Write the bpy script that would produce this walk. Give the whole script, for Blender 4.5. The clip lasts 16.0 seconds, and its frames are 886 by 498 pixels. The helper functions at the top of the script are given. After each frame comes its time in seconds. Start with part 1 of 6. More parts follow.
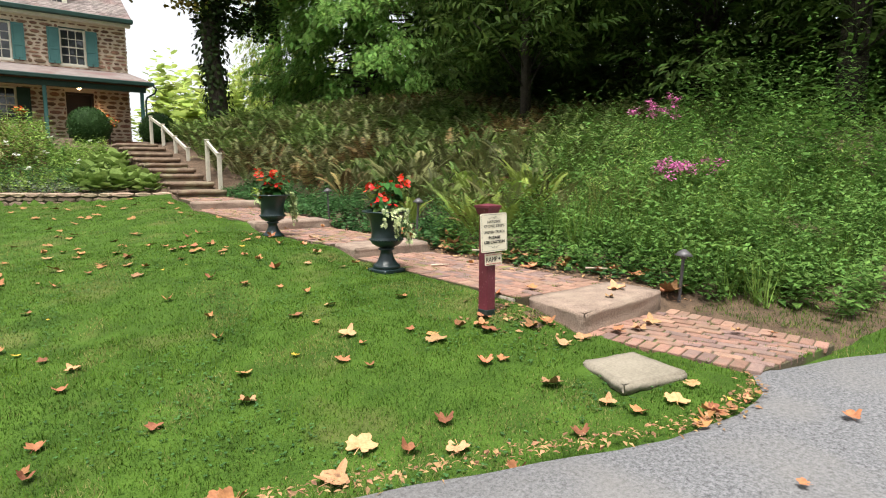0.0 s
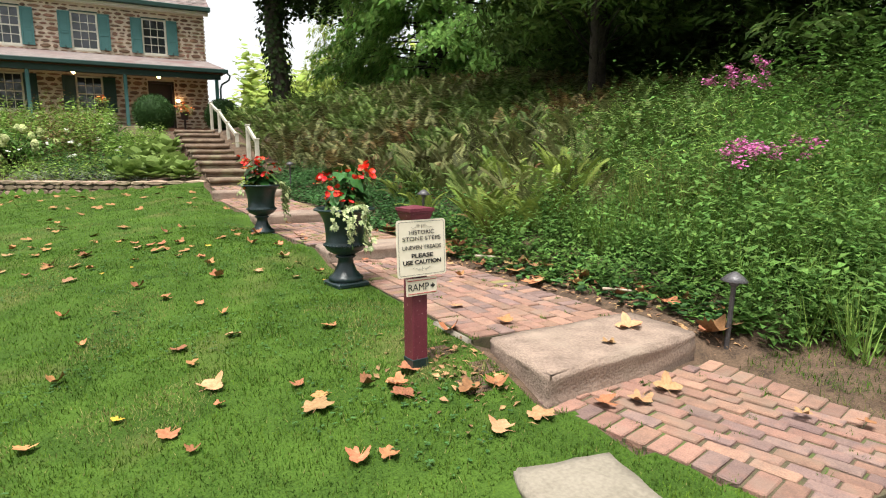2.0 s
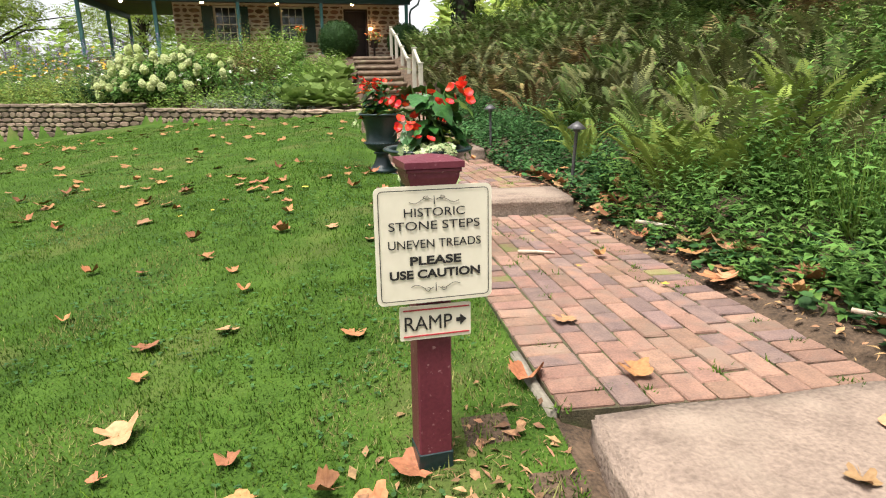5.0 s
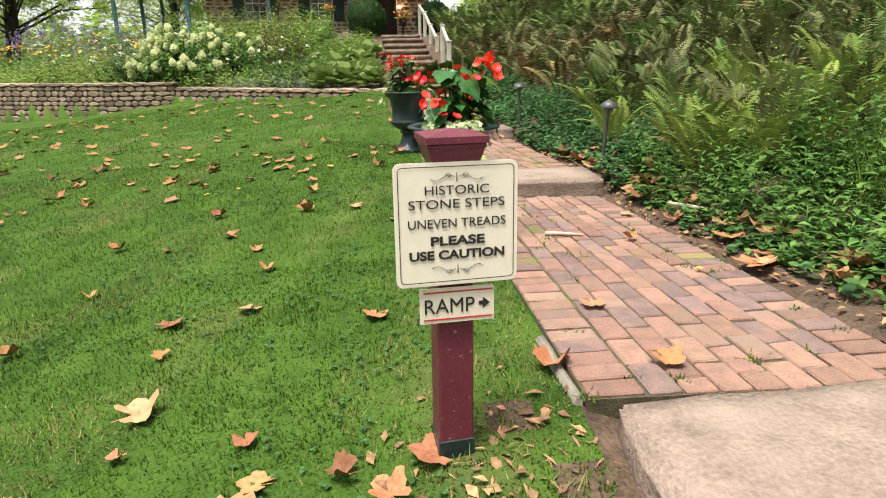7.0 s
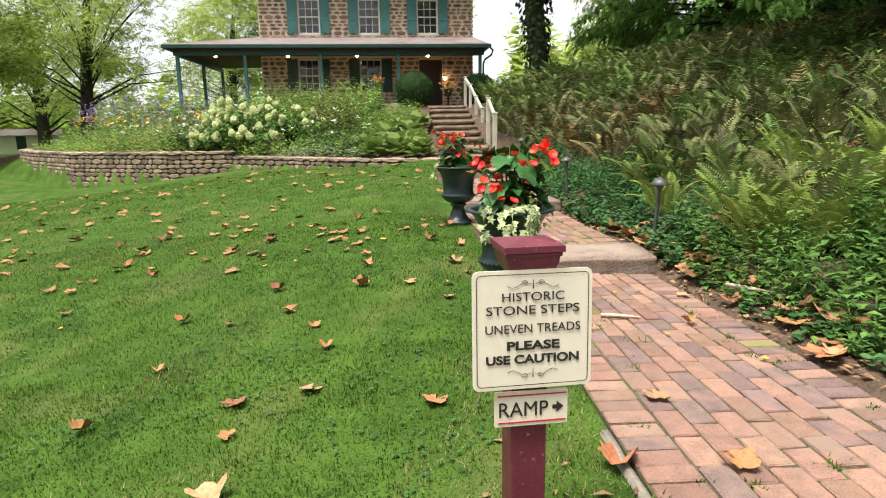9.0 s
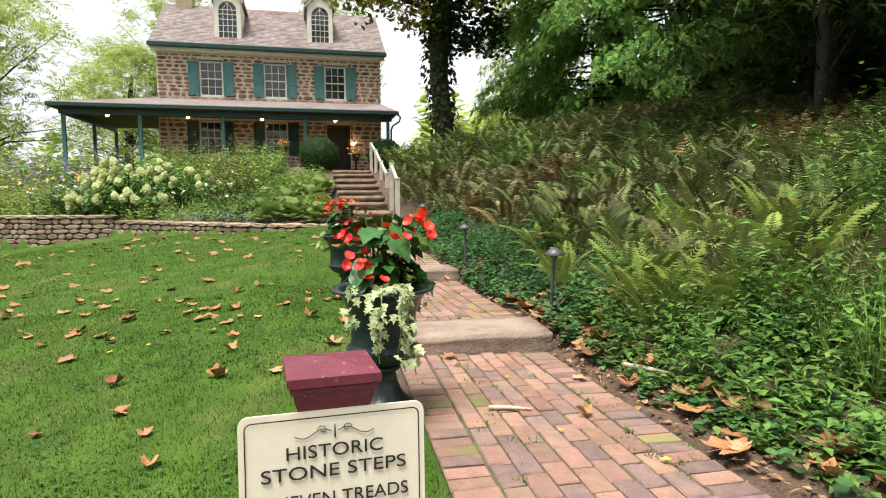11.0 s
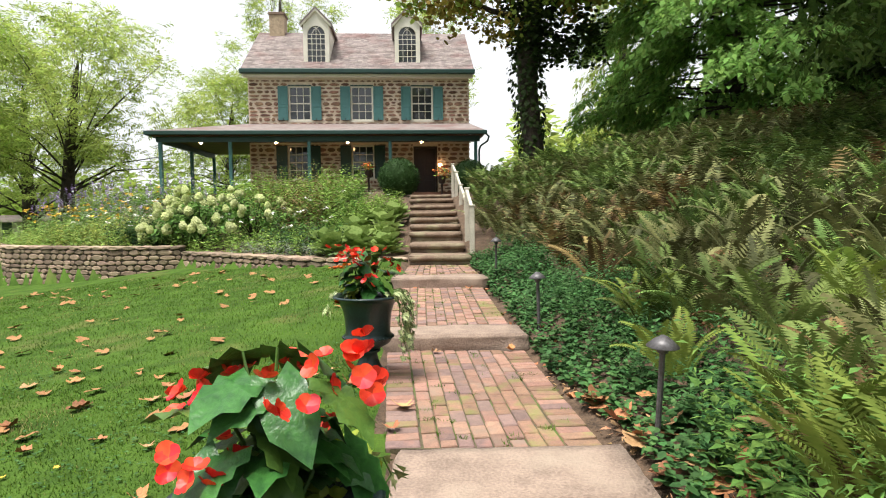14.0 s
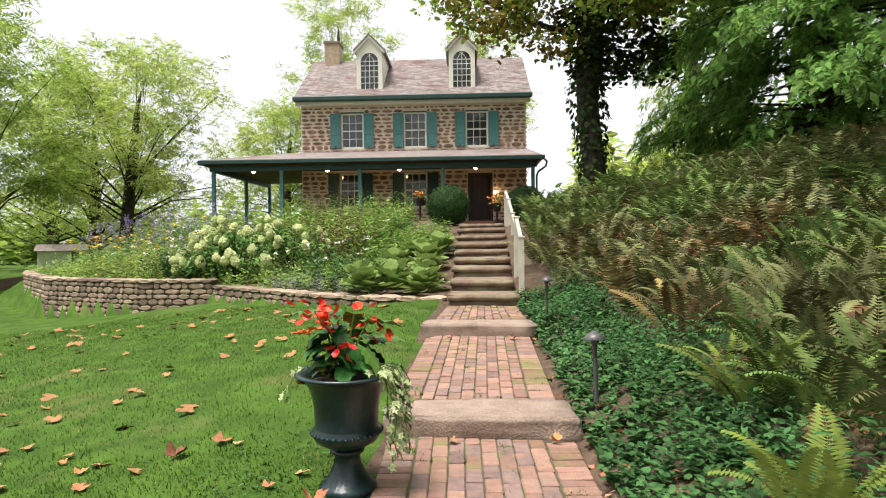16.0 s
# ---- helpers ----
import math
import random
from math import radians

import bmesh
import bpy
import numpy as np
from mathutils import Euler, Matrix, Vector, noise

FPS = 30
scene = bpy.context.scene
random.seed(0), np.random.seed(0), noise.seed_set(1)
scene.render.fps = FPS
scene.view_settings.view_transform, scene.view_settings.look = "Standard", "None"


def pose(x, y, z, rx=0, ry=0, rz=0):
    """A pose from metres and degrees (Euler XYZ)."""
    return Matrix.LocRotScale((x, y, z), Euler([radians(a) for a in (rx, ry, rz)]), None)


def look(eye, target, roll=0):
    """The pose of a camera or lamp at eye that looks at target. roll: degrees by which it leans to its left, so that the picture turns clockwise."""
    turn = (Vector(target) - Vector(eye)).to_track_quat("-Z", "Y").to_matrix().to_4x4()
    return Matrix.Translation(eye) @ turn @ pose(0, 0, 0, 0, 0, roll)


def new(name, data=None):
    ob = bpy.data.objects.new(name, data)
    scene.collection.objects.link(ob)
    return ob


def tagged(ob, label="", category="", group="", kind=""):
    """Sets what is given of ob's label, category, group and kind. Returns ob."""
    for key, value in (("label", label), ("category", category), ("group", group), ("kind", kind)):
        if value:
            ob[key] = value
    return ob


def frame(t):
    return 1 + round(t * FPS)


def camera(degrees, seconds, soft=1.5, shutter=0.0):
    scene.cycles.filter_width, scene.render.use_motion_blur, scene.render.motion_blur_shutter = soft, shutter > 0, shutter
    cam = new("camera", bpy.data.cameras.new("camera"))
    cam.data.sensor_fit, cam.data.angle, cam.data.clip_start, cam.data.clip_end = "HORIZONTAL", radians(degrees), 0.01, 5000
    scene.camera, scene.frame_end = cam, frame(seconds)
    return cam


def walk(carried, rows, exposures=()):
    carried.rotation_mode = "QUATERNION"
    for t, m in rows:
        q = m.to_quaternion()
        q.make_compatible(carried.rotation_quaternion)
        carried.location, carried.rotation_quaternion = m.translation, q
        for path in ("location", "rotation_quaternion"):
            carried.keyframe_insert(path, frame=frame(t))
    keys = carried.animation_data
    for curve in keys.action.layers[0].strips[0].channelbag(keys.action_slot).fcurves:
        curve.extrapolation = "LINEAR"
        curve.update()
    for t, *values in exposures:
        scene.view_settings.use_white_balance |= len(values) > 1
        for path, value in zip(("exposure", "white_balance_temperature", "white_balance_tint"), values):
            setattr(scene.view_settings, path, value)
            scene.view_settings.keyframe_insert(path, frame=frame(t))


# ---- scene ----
cam = camera(73.2, 16.0, soft=1.1)
PATH = [
    (0, (-0.173, -0.244, 1.49), (0.955, 1.386, 1.224), 0.2),
    (0.5, (0.339, -0.081, 1.49), (1.433, 1.57, 1.215), 0.1),
    (1, (0.821, 0.14, 1.487), (1.879, 1.812, 1.202), 0.1),
    (1.5, (1.276, 0.323, 1.484), (2.243, 2.048, 1.184), 0.1),
    (2, (1.697, 0.53, 1.491), (2.548, 2.313, 1.177), -0.1),
    (2.5, (2.036, 0.858, 1.489), (2.766, 2.688, 1.144), -0.3),
    (3, (2.366, 1.148, 1.456), (2.967, 3.019, 1.086), -0.2),
    (3.5, (2.576, 1.453, 1.442), (3.057, 3.354, 1.046), -0.2),
    (4, (2.691, 1.737, 1.422), (3.058, 3.654, 0.985), -0.3),
    (4.5, (2.822, 1.97, 1.404), (3.102, 3.89, 0.922), -0.6),
    (5, (2.895, 2.068, 1.381), (3.112, 3.985, 0.852), -0.6),
    (7.5, (2.915, 2.141, 1.357), (3.01, 4.05, 0.768), -0.8),
    (8, (2.9, 2.125, 1.382), (2.923, 4.054, 0.857), -0.9),
    (8.2, (2.881, 2.112, 1.407), (2.866, 4.05, 0.909), -0.9),
    (10.3, (2.777, 2.251, 1.525), (2.914, 4.234, 1.297), -0.5),
    (10.5, (2.868, 2.304, 1.511), (3.05, 4.284, 1.3), -0.5),
    (11, (3.097, 2.602, 1.504), (3.382, 4.574, 1.323), -0.2),
    (11.5, (3.248, 2.837, 1.535), (3.561, 4.806, 1.377), -0.3),
    (12, (3.361, 3.106, 1.533), (3.657, 5.081, 1.437), -0.2),
    (12.5, (3.419, 3.485, 1.58), (3.697, 5.465, 1.509), -0.2),
    (13, (3.483, 3.755, 1.596), (3.67, 5.745, 1.538), -0.3),
    (13.5, (3.654, 4.055, 1.683), (3.708, 6.051, 1.587), -0.6),
    (14, (3.691, 4.406, 1.71), (3.65, 6.403, 1.594), -0.7),
    (14.5, (3.711, 4.624, 1.763), (3.601, 6.617, 1.633), -0.9),
    (15, (3.866, 5.041, 1.757), (3.701, 7.03, 1.633), -0.9),
    (15.5, (3.92, 5.474, 1.768), (3.724, 7.462, 1.683), -0.8),
    (16, (3.948, 5.847, 1.793), (3.703, 7.832, 1.772), -0.7),
]
walk(cam, [(t, look(eye, target, roll)) for t, eye, target, roll in PATH])


# ---- world, sun ----
world = bpy.data.worlds.new("world")
scene.world = world
world.use_nodes = True
wn = world.node_tree
wn.nodes.clear()
sky = wn.nodes.new("ShaderNodeTexSky")
sky.sky_type = "NISHITA"
sky.sun_disc = False
sky.sun_elevation, sky.sun_rotation = radians(72), radians(225)
sky.air_density, sky.dust_density = 1.0, 4.0
veil = wn.nodes.new("ShaderNodeMix")
veil.data_type = "RGBA"
veil.inputs[0].default_value = 0.8
veil.inputs[7].default_value = (12.0, 12.2, 12.4, 1)
bg = wn.nodes.new("ShaderNodeBackground")
bg.inputs[1].default_value = 0.067
out = wn.nodes.new("ShaderNodeOutputWorld")
wn.links.new(sky.outputs[0], veil.inputs[6])
wn.links.new(veil.outputs[2], bg.inputs[0])
wn.links.new(bg.outputs[0], out.inputs[0])
sun = new("sun", bpy.data.lights.new("sun", "SUN"))
sun.data.energy, sun.data.angle, sun.data.color = 4.3, radians(26), (1, 0.965, 0.91)
sun.matrix_world = look((-8, -8, 36), (0, 0, 0))
scene.view_settings.exposure = 0.72


# ---- materials ----
def mat(name, base, rough=0.8, dark=None, scale=8.0, fine=60.0, bump=0.3, rand=0.0, metal=0.0, spec=0.4, third=None, tscale=1.5, tpos=(0.5, 0.7), isl=0.0, dist=0.02, trans=0.0):
    m = bpy.data.materials.new(name)
    m.use_nodes = True
    t = m.node_tree
    n, l = t.nodes, t.links
    bsdf = n["Principled BSDF"]
    bsdf.inputs["Roughness"].default_value = rough
    bsdf.inputs["Metallic"].default_value = metal
    bsdf.inputs["Specular IOR Level"].default_value = spec
    co = n.new("ShaderNodeTexCoord")
    geo = n.new("ShaderNodeNewGeometry")
    a = n.new("ShaderNodeTexNoise")
    a.inputs["Scale"].default_value = scale
    a.inputs["Detail"].default_value = 5
    b = n.new("ShaderNodeTexNoise")
    b.inputs["Scale"].default_value = fine
    b.inputs["Detail"].default_value = 4
    for q in (a, b):
        l.new(geo.outputs["Position"], q.inputs["Vector"])
    dark = dark or tuple(c * 0.55 for c in base)
    ramp = n.new("ShaderNodeValToRGB")
    ramp.color_ramp.elements[0].position, ramp.color_ramp.elements[1].position = 0.36, 0.64
    ramp.color_ramp.elements[0].color, ramp.color_ramp.elements[1].color = (*dark, 1), (*base, 1)
    mixn = n.new("ShaderNodeMath")
    mixn.operation = "MULTIPLY_ADD"
    mixn.inputs[1].default_value = 0.5
    half = n.new("ShaderNodeMath")
    half.operation = "MULTIPLY"
    half.inputs[1].default_value = 0.5
    l.new(b.outputs[0], half.inputs[0])
    l.new(a.outputs[0], mixn.inputs[0])
    l.new(half.outputs[0], mixn.inputs[2])
    l.new(mixn.outputs[0], ramp.inputs[0])
    col = ramp.outputs[0]
    if third:
        c = n.new("ShaderNodeTexNoise")
        c.inputs["Scale"].default_value = tscale
        c.inputs["Detail"].default_value = 6
        l.new(geo.outputs["Position"], c.inputs["Vector"])
        r = n.new("ShaderNodeMapRange")
        r.inputs[1].default_value, r.inputs[2].default_value = tpos
        l.new(c.outputs[0], r.inputs[0])
        mx = n.new("ShaderNodeMix")
        mx.data_type = "RGBA"
        l.new(r.outputs[0], mx.inputs[0])
        l.new(col, mx.inputs[6])
        mx.inputs[7].default_value = (*third, 1)
        col = mx.outputs[2]
    if rand or isl:
        hs = n.new("ShaderNodeHueSaturation")
        if rand:
            src = n.new("ShaderNodeObjectInfo").outputs["Random"]
        else:
            src = geo.outputs["Random Per Island"]
        k = rand or isl
        mr = n.new("ShaderNodeMapRange")
        mr.inputs[3].default_value, mr.inputs[4].default_value = 1 - k, 1 + k
        l.new(src, mr.inputs[0])
        l.new(mr.outputs[0], hs.inputs["Value"])
        mul = n.new("ShaderNodeMath")
        mul.operation = "MULTIPLY"
        mul.inputs[1].default_value = 7.13
        fr = n.new("ShaderNodeMath")
        fr.operation = "FRACT"
        l.new(src, mul.inputs[0])
        l.new(mul.outputs[0], fr.inputs[0])
        mh = n.new("ShaderNodeMapRange")
        mh.inputs[3].default_value, mh.inputs[4].default_value = 0.5 - 0.035 * k, 0.5 + 0.035 * k
        l.new(fr.outputs[0], mh.inputs[0])
        l.new(mh.outputs[0], hs.inputs["Hue"])
        l.new(col, hs.inputs["Color"])
        col = hs.outputs[0]
    l.new(col, bsdf.inputs["Base Color"])
    if bump:
        bp = n.new("ShaderNodeBump")
        bp.inputs["Strength"].default_value = bump
        bp.inputs["Distance"].default_value = dist
        l.new(mixn.outputs[0], bp.inputs["Height"])
        l.new(bp.outputs[0], bsdf.inputs["Normal"])
    if trans:
        tr = n.new("ShaderNodeBsdfTranslucent")
        ms = n.new("ShaderNodeMixShader")
        ms.inputs[0].default_value = trans
        l.new(col, tr.inputs[0])
        l.new(bsdf.outputs[0], ms.inputs[1])
        l.new(tr.outputs[0], ms.inputs[2])
        l.new(ms.outputs[0], n["Material Output"].inputs[0])
    return m


def glow(name, colour, strength):
    m = bpy.data.materials.new(name)
    m.use_nodes = True
    p = m.node_tree.nodes["Principled BSDF"]
    p.inputs["Emission Color"].default_value = (*colour, 1)
    p.inputs["Emission Strength"].default_value = strength
    return m


def glass(name):
    m = bpy.data.materials.new(name)
    m.use_nodes = True
    p = m.node_tree.nodes["Principled BSDF"]
    p.inputs["Base Color"].default_value = (0.02, 0.025, 0.03, 1)
    p.inputs["Roughness"].default_value = 0.04
    p.inputs["Specular IOR Level"].default_value = 0.8
    return m


GRASS = mat("lawn_turf", (0.075, 0.14, 0.02), 0.9, (0.026, 0.056, 0.009), 3.0, 90, 0.8, third=(0.13, 0.13, 0.045), tscale=1.1, tpos=(0.56, 0.78), spec=0.1)
SOIL = mat("soil_mulch", (0.14, 0.09, 0.056), 0.95, (0.04, 0.026, 0.016), 9, 70, 0.8)
ASPHALT = mat("asphalt", (0.24, 0.24, 0.25), 0.9, (0.06, 0.06, 0.064), 42, 130, 1.0, dist=0.012, third=(0.2, 0.19, 0.18), tscale=1.2, tpos=(0.45, 0.75))
STONE = mat("brownstone_slab", (0.345, 0.258, 0.2), 0.9, (0.19, 0.138, 0.108), 6, 60, 0.9, third=(0.33, 0.26, 0.2), tscale=2.2, tpos=(0.52, 0.75))
STEP = mat("stair_stone", (0.25, 0.175, 0.12), 0.85, (0.12, 0.082, 0.058), 5, 45, 0.6, third=(0.25, 0.23, 0.14), tscale=2.5, tpos=(0.5, 0.72))
FLAG = mat("flagstone", (0.29, 0.255, 0.2), 0.9, (0.19, 0.165, 0.125), 4, 50, 0.4)
BRICK = mat("paver_brick", (0.345, 0.195, 0.138), 0.9, (0.21, 0.125, 0.095), 14, 110, 0.7, rand=0.22, third=(0.24, 0.17, 0.13), tscale=5, tpos=(0.5, 0.72))
BRICK_P = mat("purple_brick", (0.26, 0.17, 0.14), 0.9, (0.16, 0.108, 0.098), 14, 110, 0.7, rand=0.2, third=(0.32, 0.17, 0.12), tscale=5, tpos=(0.55, 0.75))
BRICK_M = mat("mossy_brick", (0.3, 0.17, 0.11), 0.92, (0.18, 0.11, 0.08), 14, 110, 0.7, rand=0.2, third=(0.2, 0.185, 0.07), tscale=6, tpos=(0.45, 0.65))
SAND = mat("joint_sand", (0.13, 0.105, 0.06), 0.95, (0.05, 0.045, 0.025), 12, 120, 0.5, third=(0.09, 0.13, 0.03), tscale=4, tpos=(0.5, 0.65))
RUBBLE = mat("rubble_stone", (0.3, 0.175, 0.115), 0.9, (0.15, 0.085, 0.06), 6, 40, 0.5, rand=0.42)
RUBBLE2 = mat("rubble_stone_rest", (0.3, 0.175, 0.115), 0.9, (0.15, 0.085, 0.06), 6, 40, 0.5, isl=0.42)
MORTAR = mat("lime_mortar", (0.72, 0.6, 0.48), 0.95, (0.56, 0.46, 0.37), 6, 60, 0.4)
WALLST = mat("garden_wall_stone", (0.36, 0.265, 0.19), 0.9, (0.2, 0.145, 0.105), 7, 50, 0.7, rand=0.45)
JOINT = mat("wall_joint", (0.1, 0.076, 0.055), 0.95, (0.025, 0.02, 0.015), 8, 60, 0.4)
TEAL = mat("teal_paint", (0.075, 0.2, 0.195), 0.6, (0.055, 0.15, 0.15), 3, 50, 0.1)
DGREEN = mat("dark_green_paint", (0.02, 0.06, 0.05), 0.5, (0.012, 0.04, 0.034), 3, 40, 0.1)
CREAM = mat("cream_paint", (0.78, 0.74, 0.64), 0.6, (0.66, 0.62, 0.53), 2, 40, 0.08)
SHINGLE = mat("cedar_shingle", (0.29, 0.245, 0.225), 0.9, (0.16, 0.13, 0.125), 3, 30, 0.5, third=(0.19, 0.12, 0.11), tscale=0.7, tpos=(0.5, 0.7), isl=0.25)
CEIL = mat("porch_ceiling_wood", (0.14, 0.06, 0.035), 0.6, (0.08, 0.035, 0.02), 2, 40, 0.1)
WOODW = mat("weathered_white_wood", (0.6, 0.56, 0.47), 0.7, (0.42, 0.39, 0.31), 5, 60, 0.2)
MAROON = mat("maroon_paint", (0.17, 0.033, 0.05), 0.42, (0.12, 0.02, 0.034), 6, 90, 0.15, third=(0.34, 0.17, 0.18), tscale=55, tpos=(0.64, 0.7))
URN = mat("urn_iron", (0.018, 0.04, 0.042), 0.33, (0.008, 0.018, 0.02), 9, 70, 0.15, spec=0.5)
LAMPM = mat("lamp_bronze", (0.13, 0.125, 0.13), 0.45, (0.06, 0.055, 0.055), 8, 60, 0.1, metal=0.3)
GLASS = glass("window_glass")
BULB = glow("bulb_glow", (1.0, 0.62, 0.28), 14.0)
BARK = mat("bark", (0.07, 0.055, 0.042), 0.95, (0.02, 0.016, 0.013), 6, 30, 0.9, dist=0.05)
DOORM = mat("dark_door", (0.03, 0.012, 0.009), 0.5, (0.015, 0.007, 0.006), 3, 40, 0.1)


# ---- mesh helpers ----
def mesh_of(name, verts, faces, material, smooth=False):
    me = bpy.data.meshes.new(name)
    me.from_pydata([tuple(v) for v in verts], [], [tuple(f) for f in faces])
    me.materials.append(material)
    if smooth:
        me.polygons.foreach_set("use_smooth", [True] * len(me.polygons))
    return me


def part(name, bm, material, parent=None, label="", smooth=False):
    me = bpy.data.meshes.new(name)
    bm.normal_update()
    bm.to_mesh(me)
    bm.free()
    me.materials.append(material)
    if smooth:
        me.polygons.foreach_set("use_smooth", [True] * len(me.polygons))
    ob = new(name, me)
    if parent:
        ob.parent = parent
    return tagged(ob, label)


def root(name, m, label, category, group="", kind=""):
    ob = new(name)
    ob.empty_display_size = 0.1
    ob.matrix_world = m
    return tagged(ob, label, category, group, kind)


def box(x0, y0, z0, x1, y1, z1, bevel=0.0, bm=None, seg=1):
    own = bmesh.new()
    bmesh.ops.create_cube(own, size=1)
    for v in own.verts:
        v.co = Vector(((x0 + x1) / 2 + v.co.x * (x1 - x0), (y0 + y1) / 2 + v.co.y * (y1 - y0), (z0 + z1) / 2 + v.co.z * (z1 - z0)))
    if bevel:
        bmesh.ops.bevel(own, geom=own.edges[:], offset=bevel, segments=seg, affect="EDGES")
    if bm is None:
        return own
    add(bm, own)
    return bm


def add(bm, other):
    me = bpy.data.meshes.new("tmp")
    other.to_mesh(me)
    other.free()
    bm.from_mesh(me)
    bpy.data.meshes.remove(me)


def prism(outline, z0, z1, bm=None):
    """An upright block on a plan outline (counter-clockwise)."""
    bm = bm or bmesh.new()
    lo = [bm.verts.new((x, y, z0)) for x, y in outline]
    hi = [bm.verts.new((x, y, z1)) for x, y in outline]
    bm.faces.new(hi)
    bm.faces.new(lo[::-1])
    k = len(outline)
    for i in range(k):
        bm.faces.new((lo[i], lo[(i + 1) % k], hi[(i + 1) % k], hi[i]))
    return bm


def lathe(profile, seg=28, flute=0.0, flutes=0):
    bm = bmesh.new()
    rings = []
    for r, z in profile:
        ring = []
        for i in range(seg):
            a = 2 * math.pi * i / seg
            rr = r * (1 + flute * math.cos(flutes * a)) if flutes else r
            ring.append(bm.verts.new((rr * math.cos(a), rr * math.sin(a), z)))
        rings.append(ring)
    for p, q in zip(rings, rings[1:]):
        for i in range(seg):
            bm.faces.new((p[i], p[(i + 1) % seg], q[(i + 1) % seg], q[i]))
    bm.faces.new(rings[0][::-1])
    bm.faces.new(rings[-1])
    return bm


def tube(points, radii, seg=8, bm=None):
    bm = bm or bmesh.new()
    rings = []
    for i, (p, r) in enumerate(zip(points, radii)):
        p = Vector(p)
        d = (Vector(points[min(i + 1, len(points) - 1)]) - Vector(points[max(i - 1, 0)])).normalized()
        u = d.orthogonal().normalized() if abs(d.z) < 0.95 else Vector((1, 0, 0)).cross(d).normalized()
        w = d.cross(u)
        rings.append([bm.verts.new(p + r * (math.cos(a) * u + math.sin(a) * w)) for a in [2 * math.pi * k / seg for k in range(seg)]])
    for a, b in zip(rings, rings[1:]):
        off = min(range(seg), key=lambda o: sum((a[i].co - b[(i + o) % seg].co).length_squared for i in range(seg)))
        for i in range(seg):
            bm.faces.new((a[i], a[(i + 1) % seg], b[(i + 1 + off) % seg], b[(i + off) % seg]))
    bm.faces.new(rings[0][::-1])
    bm.faces.new(rings[-1])
    return bm


def rough_block(outline, z0, z1, seed, cut=7, amp=0.026, bevel=0.014):
    """A hewn stone: a subdivided block with worn edges and an uneven face."""
    bm = prism(outline, z0, z1)
    bmesh.ops.bevel(bm, geom=bm.edges[:], offset=bevel, segments=2, affect="EDGES")
    bmesh.ops.subdivide_edges(bm, edges=[e for e in bm.edges if e.calc_length() > 0.12], cuts=cut, use_grid_fill=True)
    bmesh.ops.triangulate(bm, faces=[f for f in bm.faces if len(f.verts) > 4])
    for v in bm.verts:
        n = noise.noise_vector(v.co * 3.1 + Vector((seed * 7.7, 0, 0))) * amp + noise.noise_vector(v.co * 13 + Vector((0, seed * 3.3, 0))) * amp * 0.6
        top = v.co.z > z1 - 0.02
        v.co += Vector((n.x, n.y, n.z * (0.35 if top else 0.8)))
    return bm


def lerp_table(table, y):
    if y <= table[0][0]:
        return table[0][1]
    for (a, p), (b, q) in zip(table, table[1:]):
        if y <= b:
            return p + (q - p) * (y - a) / (b - a)
    return table[-1][1]


def smooth01(v):
    v = max(0.0, min(1.0, v))
    return v * v * (3 - 2 * v)


# ---- the lie of the land ----
PATH_Z = [(0, 0.04), (1.9, 0.085), (2.7, 0.115), (3.1, 0.15), (3.5, 0.25), (3.9, 0.285), (6.8, 0.30), (7.4, 0.40), (9.9, 0.41), (10.4, 0.54), (13.2, 0.58), (13.8, 0.72), (15.4, 0.76), (16, 0.9), (21.4, 2.1), (22.4, 2.28), (31, 2.6), (60, 2.6)]
PATH_R = [(0, 5.9), (1.8, 5.6), (3, 5.15), (3.9, 4.98), (5.5, 4.72), (6.6, 4.6), (7.4, 4.7), (10, 4.36), (13.5, 4.16), (15.5, 3.95), (18, 3.85), (22, 3.65), (60, 3.6)]
PATH_L = [(0, 3.95), (1.9, 3.95), (3.05, 3.52), (4.7, 3.5), (6.8, 3.33), (7.6, 3.27), (10, 3.0), (13.5, 2.72), (15.5, 2.7), (22, 2.3), (60, 2.2)]
WALL_LINE = [(-14.6, 27.5), (-12.9, 24.5), (-11, 22.3), (-8.25, 19.9), (-4.8, 18.7), (-3.0, 18.75), (-1.3, 17.5), (0.1, 16.5), (1.4, 15.85), (2.72, 15.62)]
WALL_TOP = 0.9


def wall_y(x):
    return lerp_table(WALL_LINE, x)


def lawn_z(x, y):
    z = 0.09 * max(x, -9) + 0.0553 * min(y, 24) - 0.281
    z = max(z, -0.5) - 0.12 * smooth01((-2.5 - x) / 4) * smooth01((y - 10) / 6)
    return z + 0.05 * smooth01((y - 5) / 4) * smooth01((x - 1) / 1.5) - 0.06 * smooth01((2.2 - x) / 3) * smooth01((9 - y) / 4) + 0.015 * noise.noise((x * 0.8, y * 0.8, 0))


